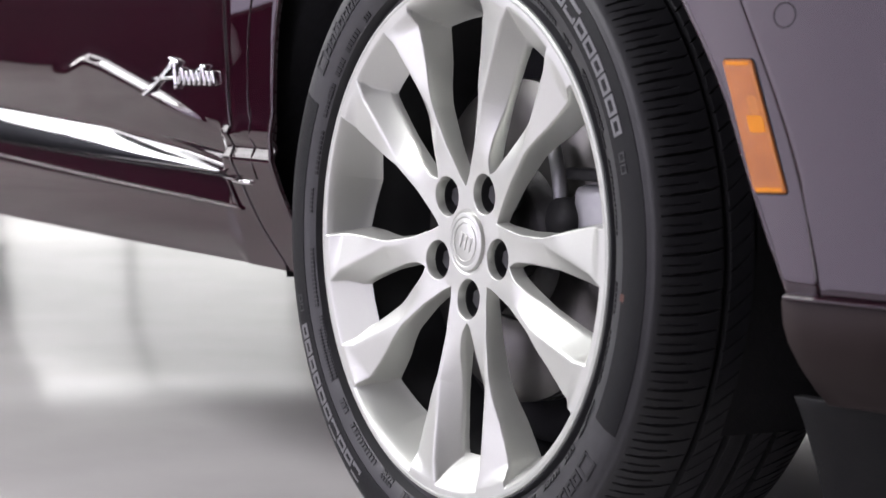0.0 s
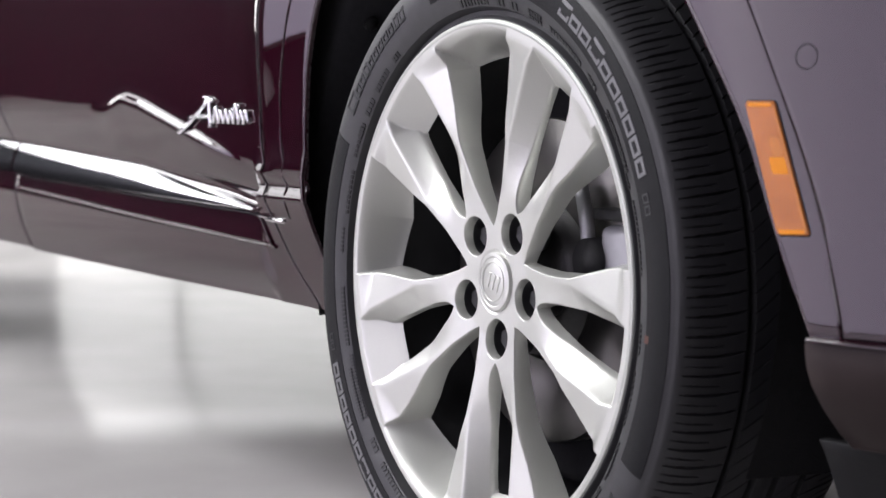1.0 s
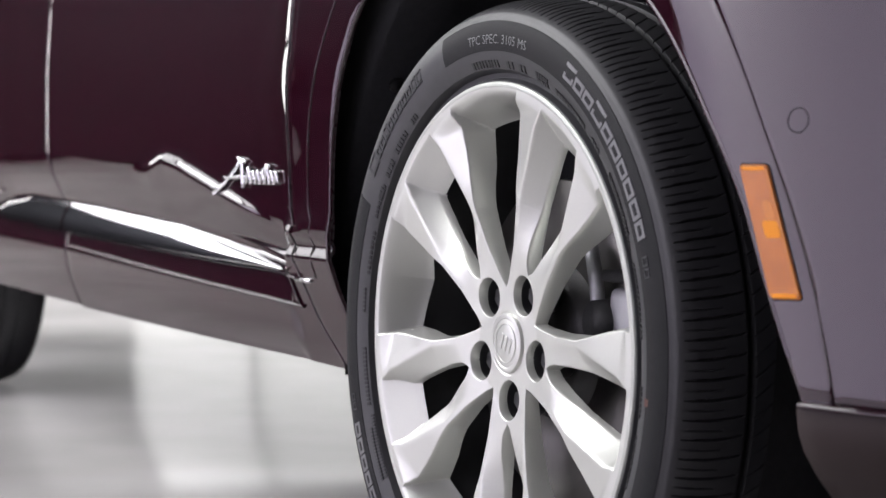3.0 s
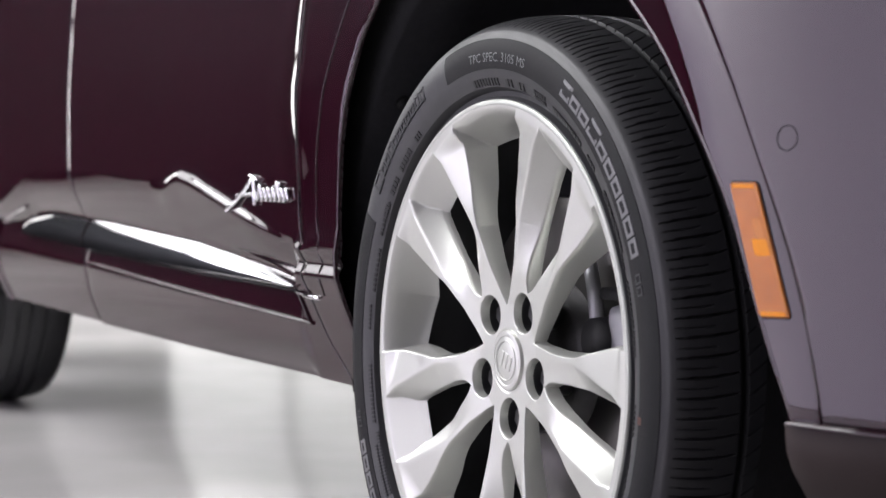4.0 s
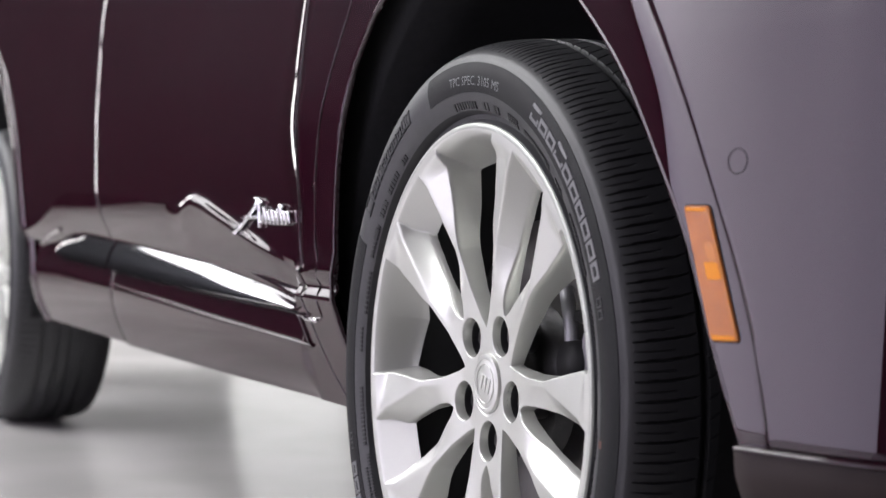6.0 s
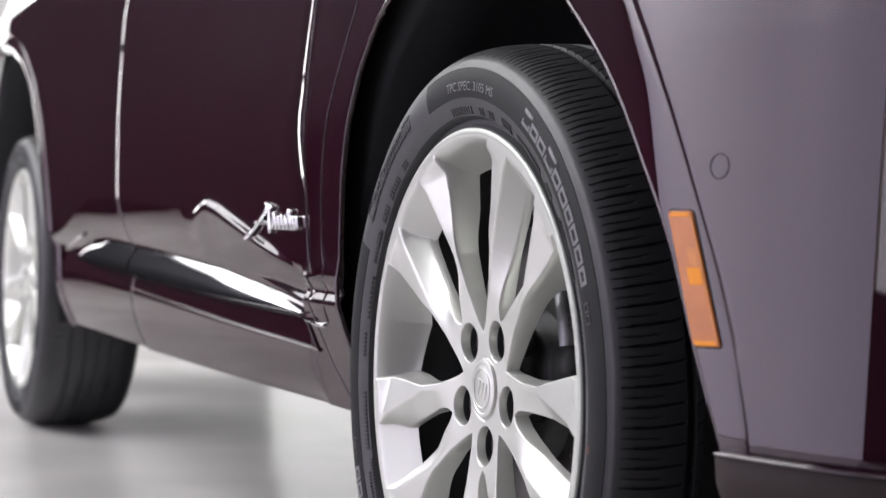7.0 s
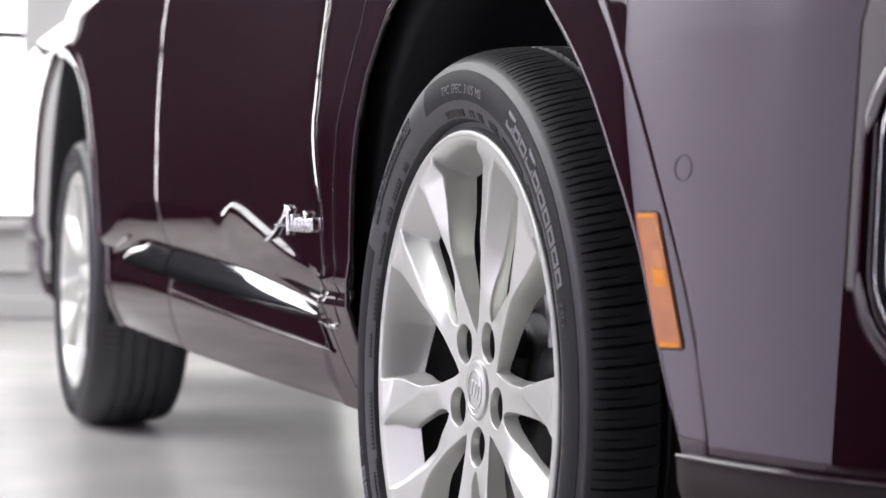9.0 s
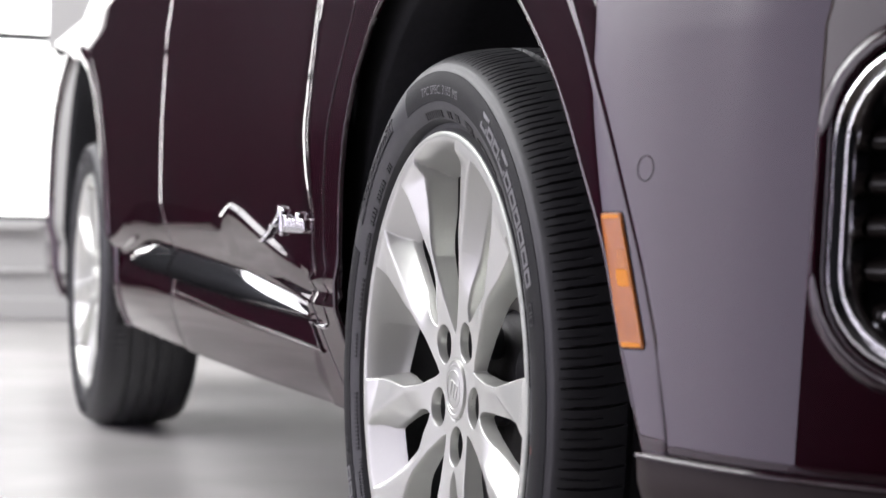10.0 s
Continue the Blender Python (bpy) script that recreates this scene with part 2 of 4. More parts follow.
def plan_curve():
    """Plan of the whole side and nose by arc length, with the corner eased."""
    step, half = 0.005, 14
    ss = np.arange(-4.3, SEND + step, step)
    xs = np.where(ss <= XB, ss, np.interp(ss, PF[:, 0], PF[:, 1]))
    ys = np.where(ss <= XB, np.interp(ss, [a for a, _ in SIDE], [b for _, b in SIDE]), np.interp(ss, PF[:, 0], PF[:, 2]))
    ker = np.array([half + 1 - abs(i) for i in range(-half, half + 1)], float)
    ker /= ker.sum()
    wide = np.array([1.0] * 49) / 49
    far = np.convolve(np.pad(ys, 24, "edge"), wide, "valid")
    ys = np.where(ss < 0.1, far, ys)
    pad = lambda v: np.concatenate([2 * v[0] - v[half:0:-1], v, 2 * v[-1] - v[-2:-half - 2:-1]])
    return ss, np.convolve(pad(xs), ker, "valid"), np.convolve(pad(ys), ker, "valid")


PLAN_S, PLAN_X, PLAN_Y = plan_curve()
# inward lean of the nose by height
LEAN_F = [(0.2, 0.08), (0.3, 0.030), (0.322, 0.004), (0.338, -0.0125), (0.365, -0.0152), (0.39, -0.0135), (0.43, -0.0105), (0.48, -0.007), (0.53, -0.0035), (0.58, 0.0), (0.62, 0.0025), (0.75, 0.013), (0.9, 0.06), (1.0, 0.12), (1.08, 0.22)]


def soft(table, v, w):
    return (interp(table, v - w) + 2 * interp(table, v) + interp(table, v + w)) / 4


WAVE = [(-2.3, 0.50), (-2.1, 0.52), (-1.9, 0.575), (-1.84, 0.589), (-1.43, 0.584), (-1.25, 0.575), (-1.11, 0.570), (-1.03, 0.574), (-0.975, 0.586), (-0.955, 0.588), (-0.9, 0.58),
        (-0.78, 0.552), (-0.60, 0.509), (-0.49, 0.480), (-0.38, 0.466), (-0.2, 0.46)]
TRIM_TOP = [(-2.3, 0.475), (-1.94, 0.49), (-1.91, 0.503), (-1.74, 0.512), (-1.35, 0.501), (-0.94, 0.484), (-0.67, 0.460), (-0.5, 0.438), (-0.2, 0.436)]
TRIM_LOW = [(-2.3, 0.455), (-1.94, 0.462), (-1.51, 0.451), (-0.94, 0.439), (-0.62, 0.434), (-0.46, 0.430), (-0.2, 0.428)]
PANEL_LOW = [(-2.3, 0.44), (-1.46, 0.423), (-0.94, 0.403), (-0.47, 0.386), (-0.2, 0.38)]


FENDER_LOW = [(0.20, 0.080), (0.318, 0.052), (0.40, 0.027), (0.452, 0.012), (0.471, 0.011), (0.486, 0.003), (0.499, 0.002), (0.515, 0.0), (0.75, 0.0015), (0.9, 0.006), (1.0, 0.016), (1.06, 0.045), (1.15, 0.12)]
WING = [(0.20, -0.06), (0.30, -0.018), (0.322, 0.006), (0.338, 0.0225), (0.365, 0.0250), (0.39, 0.0235), (0.43, 0.0215), (0.48, 0.0187), (0.54, 0.0167), (0.58, 0.0155), (0.62, 0.0145), (0.70, 0.0125), (0.75, 0.0105), (0.80, 0.008), (0.86, 0.0), (0.95, -0.035), (1.06, -0.12)]


def wave_at(s):
    """Height of the body line: crisp at its crest, flowing behind it."""
    f = min(1, max(0, (s + 1.12) / 0.08))
    return interp(WAVE, s) * f + soft(WAVE, s, 0.07) * (1 - f) if f < 1 else interp(WAVE, s)


def knots(s):
    """Heights and inward depths of the side's creases at s."""
    return [(0.20, 0.075), (0.318, 0.040), (soft(PANEL_LOW, s, 0.08), 0.012), (soft(TRIM_LOW, s, 0.08), 0.0175), (soft(TRIM_TOP, s, 0.05), 0.0215), (wave_at(s), 0.0),
            (0.75, 0.0015), (0.9, 0.006), (1.0, 0.016), (1.06, 0.045), (1.15, 0.12)]


def side_lean(s, z):
    k = knots(s)
    # the shoulder lies higher towards the tail
    if s < -1.6 and z > 0.78:
        h = min(1, (-1.6 - s) / 0.8)
        z -= 0.075 * h * h * (3 - 2 * h) * min(1, (z - 0.78) / 0.18)
    d = interp(k, z)
    # the sill and the flank below the body line are crowned
    for i, lift in ((1, 0.006), (4, 0.0025)):
        if k[i][0] < z < k[i + 1][0]:
            d -= lift * math.sin(math.pi * (z - k[i][0]) / (k[i + 1][0] - k[i][0]))
    # a shallow scoop that ends in a ledge where door and fender meet
    e = interp([(-0.548, 0.0), (-0.530, 1.0), (-0.25, 1.0)], s)
    d = d * (1 - e) + interp(FENDER_LOW, z) * e
    t = min(1, max(0, (z - 0.454) / 0.018))
    u = min(1, max(0, (z - 0.486) / 0.013))
    w = interp([(-1.12, 0), (-0.95, 1), (-0.72, 1), (-0.52, 0)], s)
    if w > 0:
        zc = wave_at(s)
        p = min(1, max(0, (zc + 0.003 - z) / 0.016))
        zt = interp(TRIM_TOP, s)
        fade = min(1, max(0, (z - zt) / max(0.01, zc - 0.012 - zt)))
        w = w * w * (3 - 2 * w)
        d -= 0.0095 * w * p * p * (3 - 2 * p) * fade
    # the door's leading edge swells a little before the shut line
    su = s - interp(FSEAM, z)
    if -0.16 < su < 0.18:
        ramp = min(1, max(0, (z - 0.44) / 0.16))
        wide = soft([(0.55, 0.05), (0.62, 0.11), (0.69, 0.142), (0.76, 0.105), (0.83, 0.075), (0.95, 0.060)], z, 0.02)
        x = min(wide, max(0.0, su + wide))
        d -= interp([(0.60, 0.87), (0.72, 0.87), (0.76, 1.15), (0.83, 1.70)], z) * x * x * max(0.0, 1 - max(0.0, su) / 0.17) * ramp * ramp * (3 - 2 * ramp)
    return d - 0.009 * e * (1 - t * t * (3 - 2 * t)) - 0.008 * e * (1 - u * u * (3 - 2 * u))


def wing_growth(s, z):
    """How far the wing widens forwards until it turns towards the bumper's shut line."""
    x = max(-0.16, s - bs(z) + 0.036)
    k = max(0.024 - abs(x), 0) / 0.024
    return 0.076 * (min(x, 0.0) - k * k * 0.006)


def skin(s, z, out=0.0):
    """A point of the outer skin: s runs along the side (x) and round the front, z is the height."""
    x, y = float(np.interp(s, PLAN_S, PLAN_X)), float(np.interp(s, PLAN_S, PLAN_Y))
    nx, ny = 0.0, -1.0
    if s > 0.25:
        dx = float(np.interp(s + 0.01, PLAN_S, PLAN_X) - np.interp(s - 0.01, PLAN_S, PLAN_X))
        dy = float(np.interp(s + 0.01, PLAN_S, PLAN_Y) - np.interp(s - 0.01, PLAN_S, PLAN_Y))
        f = min(1, (s - 0.25) / 0.2)
        dy *= f * f * (3 - 2 * f)
        l = math.hypot(dx, dy) or 1
        nx, ny = dy / l, -dx / l
    k = min(1, max(0, (s + 0.3) / 0.5))
    k = k * k * (3 - 2 * k)
    f = soft(LEAN_F, z, 0.025) if k > 0 else 0.0
    o = out - ((1 - k) * side_lean(s, z) if k < 1 else 0)
    # the wing swells outwards over the wheel
    if -0.3 < s < 0.56:
        q = min(1, max(0, (0.56 - s) / 0.19))
        q = q * q * (3 - 2 * q)
        o += k * (q * (soft(WING, z, 0.02) + wing_growth(s, z)) - (1 - q) * f)
    else:
        o -= k * f
    return Vector((x + nx * o, y + ny * o, z))


def crease_rows(z0, z1):
    """Rows that follow the creases: each a function from s to a height."""
    rows = []

    def between(i, t):
        return lambda s: min(z1, max(z0, knots(s)[i][0] * (1 - t) + knots(s)[i + 1][0] * t))

    def under_wave(t, off):
        return lambda s: max(between(4, t)(s), wave_at(s) + off)
    for i in range(1, 9):
        if i == 4:
            rows += [between(4, t) for t in (0, 0.1, 0.25)]
            rows += [under_wave(0.3 + 0.06 * k, off) for k, off in enumerate((-0.040, -0.036, -0.033, -0.030, -0.027, -0.024, -0.020, -0.014, -0.009, -0.007, -0.005, -0.003, -0.001))]
            rows[-1] = between(4, 0.985)
            continue
        n = {1: 9, 2: 3, 3: 3, 5: 10, 6: 8, 7: 6, 8: 4}[i]
        for k in range(n):
            rows.append(between(i, k / n))
            if k == 0 and i > 1:
                rows.append(between(i, 0.03 if i == 5 else 0.09))
            if k == n - 1 and i < 4:
                rows.append(between(i, 0.92))
    rows.append(lambda s: z1)
    return rows


def patch(zs, left, right, n, out=0.0, rim=0.012, warp=1.0, hole=None):
    """A panel between two edges given by height, with its rims turned inwards so that it has thickness."""
    verts, faces = [], []
    m = n + 1
    for z in zs:
        if callable(z):
            a, b = left(z(left(0.6))), right(z(right(0.6)))
            for _ in range(3):
                a, b = left(z(a)), right(z(b))
        else:
            a, b = left(z), right(z)
        for i in range(m):
            s = a + (b - a) * (1 - (1 - i / n) ** warp)
            verts.append(skin(s, z(s) if callable(z) else z, out))
    for r in range(len(zs) - 1):
        if hole:
            zm = (zs[r] + zs[r + 1]) / 2
            a_b = (left(zm), right(zm))
        for i in range(n):
            q = r * m + i
            if hole and hole(a_b[0] + (a_b[1] - a_b[0]) * (i + 0.5) / n, (zs[r] + zs[r + 1]) / 2):
                continue
            faces.append((q, q + 1, q + m + 1, q + m))
    ring = [i for i in range(m)] + [r * m + n for r in range(1, len(zs))] + [(len(zs) - 1) * m + i for i in range(n - 1, -1, -1)] + \
           [r * m for r in range(len(zs) - 2, 0, -1)]
    k = len(ring)
    prev = list(ring)
    loop = [verts[i].copy() for i in ring]
    outw = []
    for i in range(k):
        t = loop[(i + 1) % k] - loop[i - 1]
        t = Vector((math.hypot(t.x, t.y) * (1 if t.x > 0 or (abs(t.x) < 1e-4 and t.y > 0) else -1), t.z))
        if t.length < 1e-7:
            t = Vector((1, 0))
        t.normalize()
        outw.append(Vector((t.y, -t.x)))
    for w, dep in ((0.0007, 0.0002), (0.0013, 0.0008), (0.0016, 0.0018), (0.0016, rim)):
        base = len(verts)
        for i in range(k):
            p = loop[i]
            ax = Vector((0, 1, 0)) if p.x < 0.5 else Vector((-0.6, 0.8, 0))
            al = Vector((1, 0, 0)) if p.x < 0.5 else Vector((0.8, 0.6, 0))
            verts.append(p + ax * dep + al * (outw[i].x * w) + Vector((0, 0, outw[i].y * w)))
        cur = [base + i for i in range(k)]
        for i in range(k):
            j = (i + 1) % k
            faces.append((prev[j], prev[i], cur[i], cur[j]))
        prev = cur
    return verts, faces


def panel(name, pieces, mat, label="", sharp=62, both=True):
    """A body panel and its twin on the far side."""
    v, f = joined(pieces)
    for far in ((False, True) if both else (False,)):
        vv = [(p[0], 2.008 - p[1], p[2]) if far else tuple(p) for p in v]
        o = obj(name, vv, [q[::-1] for q in f] if far else f, mat, car, label)
        o.data.set_sharp_from_angle(angle=radians(sharp))
        if not far:
            first = o
    return first


def zrange(a, b, n):
    return [a + (b - a) * i / n for i in range(n + 1)]


FSEAM = [(0.30, -0.415), (0.32, -0.42), (0.369, -0.465), (0.425, -0.492), (0.467, -0.513), (0.541, -0.525), (0.614, -0.52), (0.724, -0.508), (0.832, -0.5), (1.1, -0.47)]
RSEAM = [(0.30, -1.47), (0.45, -1.49), (0.6, -1.57), (0.73, -1.578), (0.83, -1.57), (0.93, -1.56), (1.15, -1.52)]
ARCH_R = [(0.28, -0.335), (0.337, -0.352), (0.40, -0.385), (0.473, -0.403), (0.55, -0.405), (0.613, -0.398), (0.68, -0.38), (0.75, -0.345), (0.81, -0.28), (0.845, -0.20), (0.865, -0.1)]
ARCH_F = [(0.21, 0.58), (0.31, 0.53), (0.397, 0.484), (0.474, 0.444), (0.55, 0.409), (0.59, 0.382), (0.62, 0.358), (0.659, 0.329), (0.701, 0.293), (0.741, 0.246), (0.777, 0.198), (0.81, 0.146), (0.835, 0.10), (0.852, 0.06), (0.865, 0.0)]
BSEAM = [(0.38, 0.524), (0.399, 0.518), (0.487, 0.490), (0.55, 0.462), (0.62, 0.424), (0.66, 0.4045), (0.70, 0.381), (0.74, 0.347), (0.78, 0.3195), (0.9, 0.24), (1.1, 0.165)]
G = 0.0046  # half a shut line
G2 = 0.0016


def t_of(table):
    return lambda z: soft(table, z, 0.012)


fs, rs, ar, af, bs = t_of(FSEAM), t_of(RSEAM), t_of(ARCH_R), t_of(ARCH_F), (lambda z: (soft(BSEAM, z - 0.03, 0.03) + soft(BSEAM, z, 0.03) + soft(BSEAM, z + 0.03, 0.03)) / 3)
panel("front_fender", [patch(crease_rows(0.312, 0.862), lambda z: fs(z) + G, ar, 10, rim=0.0045),
                       patch(zrange(0.390, 0.862, 36), af, lambda z: bs(z) - G2, 10, rim=0.0045),
                       patch(zrange(0.862, 1.06, 12), lambda z: fs(z) + G, lambda z: bs(z) - G2, 30)], PAINT)
panel("front_door", [patch(crease_rows(0.318, 1.06), lambda z: rs(z) + G, lambda z: fs(z) - G, 130, warp=1.7)], PAINT)
RARCH = [(0.318, -2.16), (0.372, -2.2), (0.45, -2.21), (0.6, -2.3), (0.7, -2.36), (0.764, -2.42), (0.85, -2.52), (0.92, -2.66), (0.97, -2.85), (0.985, -3.0)]
ra = t_of(RARCH)
panel("rear_door", [patch(crease_rows(0.322, 1.06), ra, lambda z: rs(z) - G, 50)], PAINT)
RARCH_B = [(0.318, -3.5), (0.6, -3.55), (0.764, -3.5), (0.85, -3.44), (0.92, -3.32), (0.97, -3.17), (0.985, -3.07)]
rb = t_of(RARCH_B)
panel("rear_quarter_panel", [patch(zrange(0.322, 0.985, 30), lambda z: -4.05, rb, 10), patch(zrange(0.987, 1.06, 6), lambda z: -4.05, lambda z: ra(0.985), 20)], PAINT)
SL = float(np.interp(0.633, PF[:, 1], PF[:, 0]))  # where the bumper's inlet begins
Z0, Z1, WI = 0.452, 0.722, 0.36


def in_inlet(s, z, d=0.007, r=0.078):
    x, y = max(SL + d + r - s, s - (SL + WI - d - r), 0), max(Z0 + d + r - z, z - (Z1 - d - r), 0)
    return math.hypot(x, y) < r


panel("front_bumper", [patch(zrange(0.392, 0.93, 76), lambda z: bs(z) + G2, lambda z: SEND, 190, hole=in_inlet)], PAINT)
VAL_L = [(0.22, 0.54), (0.30, 0.505), (0.345, 0.493), (0.3845, 0.486)]
va = t_of(VAL_L)
panel("bumper_valance", [patch([0.298, 0.302, 0.31, 0.33, 0.35, 0.365, 0.374, 0.379, 0.382, 0.3845], va, lambda z: SEND, 70, 0.004)], VALANCE, "dark brown satin lower bumper")
panel("air_dam", [patch(zrange(0.185, 0.296, 8), lambda z: 0.46, lambda z: SEND, 50, -0.008)], BLACK_PLASTIC, "black plastic air dam under the bumper")

# ---- wheel ----
SPK = 5.3 - 90.0  # angle of the first stud hole


def face_depth(r):
    return 0.024 * (1 - min(max((r - 0.06) / 0.195, 0), 1))


SLOT_HW = [(0.080, -0.006), (0.0860, 0.001), (0.092, 0.006), (0.10, 0.0095), (0.12, 0.0145), (0.16, 0.0205), (0.20, 0.0235), (0.25, 0.026), (0.27, 0.026)]
BIG_HW = [(0.052, -0.006), (0.060, 0.001), (0.07, 0.008), (0.105, 0.0265), (0.15, 0.044), (0.2, 0.053), (0.235, 0.0605), (0.255, 0.069), (0.27, 0.075)]
CREST, SLOT_BED, SLOT_CUT, BIG_CUT = 0.0440, 0.0280, 0.0320, 0.034


def smin(a, b, k=0.004):
    """The lesser of two depths, rounded where they meet."""
    h = max(k - abs(a - b), 0) / k
    return min(a, b) - h * h * k / 4

TAB_S = [soft(SLOT_HW, i * 0.0005, 0.004) for i in range(560)]
TAB_B = [soft(BIG_HW, i * 0.0005, 0.004) for i in range(560)]


def quick(tab, r):
    x = max(0.0, r) / 0.0005
    i = min(int(x), 558)
    return tab[i] + (tab[i + 1] - tab[i]) * (x - i)


def rnd(s, k, w=0.003):
    """Depth of a wall that starts s metres inside an edge, rounded at the top."""
    if s <= -w:
        return 0.0
    if s < w:
        return k * (s + w) ** 2 / (4 * w)
    return k * s


def ease(x):
    x = min(1.0, max(0.0, x))
    return x * x * (3 - 2 * x)


def wheel_height(a, r):
    """How deep the wheel's face lies at the angle a (radians from a stud) and radius r, and how much metal is left before the cut."""
    d = face_depth(r)
    t = abs(a) * r
    hs, hb = quick(TAB_S, r), quick(TAB_B, r)
    edge = math.radians(36) * r - hb
    # a crest runs along each spoke; one facet falls from it to the slot over the stud, the other to the wide window
    crest = min(CREST, edge - 0.007) - 0.005 * ease((r - 0.235) / 0.022)
    bed = max(0.0, SLOT_BED - d) * ease((r - 0.085) / 0.075)
    w1 = bed * rnd(crest - t, 1.0, 0.0022) / max(0.006, crest - hs) + rnd(hs - t, 5.0, 0.0012)
    w1 = smin(w1, rnd(0.2590 - r, 0.82, 0.002), 0.0016)
    lean = 0.20 * rnd(t - crest - 0.004, 1.0, 0.003) * ease((r - 0.15) / 0.05) * ease((0.259 - r) / 0.022)
    s2 = hb - abs(math.radians(36) - abs(a)) * r
    w2 = smin(rnd(s2, 5.5, 0.0012), rnd(0.2625 - r, 1.28, 0.0025), 0.0018)
    x, z = r * math.cos(a) - 0.06, r * math.sin(a)
    w3 = rnd(0.0205 - math.hypot(x, z), 7.0, 0.0011)
    e = max(0.0, w1, w2 + lean, w3) if t > crest else max(0.0, w1, w2, w3)
    if r < 0.034:
        e = max(e, min(rnd(0.0335 - r, 3, 0.0006), 0.002))
    return d + e, min(SLOT_CUT - d - w1, BIG_CUT - d - w2, 0.007 - w3)


def wheel_face():
    verts, normals, faces = [], [], []
    na = 216
    rads = [0.0005 + 0.0335 * i / 8 for i in range(8)] + [0.034 + 0.054 * i / 44 for i in range(44)] + [0.088 + 0.182 * i / 116 for i in range(117)]
    nr = len(rads) - 1
    key = {}

    def vert(a, r):
        k = (round(a * 1e5), round(r * 1e6))
        if k not in key:
            key[k] = len(verts)
            h = wheel_height(a, r)[0]
            e = 0.0006
            ea = e / max(r, 0.002)
            da = (wheel_height(a + ea, r)[0] - wheel_height(a - ea, r)[0]) / (2 * e)
            dr = (wheel_height(a, r + e)[0] - wheel_height(a, max(0, r - e))[0]) / (2 * e)
            n = Vector((dr * math.cos(a) - da * math.sin(a), -1, dr * math.sin(a) + da * math.cos(a))).normalized()
            verts.append(Vector((r * math.cos(a), h, r * math.sin(a))))
            normals.append(n)
        return key[k]
    H = math.radians(36)
    grid = {}
    for i in range(na + 1):
        for j in range(nr + 1):
            a, r = -H + 2 * H * i / na, rads[j]
            grid[i, j] = (a, r, wheel_height(a, r)[1])
    for i in range(na):
        for j in range(nr):
            c = [grid[i, j], grid[i + 1, j], grid[i + 1, j + 1], grid[i, j + 1]]
            if all(q[2] > 0 for q in c):
                faces.append(tuple(vert(q[0], q[1]) for q in c))
                continue
            if all(q[2] <= 0 for q in c):
                continue
            poly = []
            for k in range(4):
                p, q = c[k], c[(k + 1) % 4]
                if p[2] > 0:
                    poly.append((p[0], p[1]))
                if (p[2] > 0) != (q[2] > 0):
                    t = p[2] / (p[2] - q[2])
                    poly.append((p[0] + t * (q[0] - p[0]), p[1] + t * (q[1] - p[1])))
            ids = [vert(*q) for q in poly]
            ids = [k for n, k in enumerate(ids) if k != ids[n - 1]]
            if len(ids) > 2:
                faces.append(tuple(ids))
    # the cut edges run on inwards as the back of the spokes
    count = {}
    for q in faces:
        for k in range(len(q)):
            e = (q[k], q[(k + 1) % len(q)])
            count[e] = 1
    back = {}
    for (p, q) in list(count):
        if (q, p) in count:
            continue
        ang = [abs(abs(math.atan2(verts[k].z, verts[k].x)) - H) < 1e-4 for k in (p, q)]
        rr = [math.hypot(verts[k].x, verts[k].z) for k in (p, q)]
        if all(ang) or min(rr) < 0.002 or min(rr) > 0.2695:
            continue
        for k in (p, q):
            if k not in back:
                back[k] = len(verts)
                c = verts[k]
                verts.append(Vector((c.x, c.y + 0.004, c.z)))
                normals.append(normals[k])
        faces.append((q, p, back[p], back[q]))
    me = bpy.data.meshes.new("double_spoke")
    me.from_pydata([tuple(p) for p in verts], [], [q[::-1] for q in faces])
    smooth(me)
    me.normals_split_custom_set_from_vertices([tuple(n) for n in normals])
    me.materials.append(SILVER)
    return me


SPOKE_MESH = wheel_face()
SHOULDER = [(0.262, 0.02), (0.2709, 0.0022), (0.2728, 0.0022), (0.2755, 0.0085), (0.2805, 0.0080), (0.2842, -0.0015), (0.29, -0.0045), (0.30, -0.0075), (0.312, -0.0095),
            (0.322, -0.0095), (0.332, -0.0072), (0.3365, -0.0050), (0.3385, -0.0036), (0.3400, -0.0034), (0.3425, -0.0012), (0.3450, 0.0018), (0.3470, 0.0048), (0.3490, 0.0083), (0.3508, 0.0120), (0.3525, 0.0165),
            (0.3545, 0.0225), (0.3562, 0.0290), (0.3578, 0.0370), (0.3590, 0.0450)]


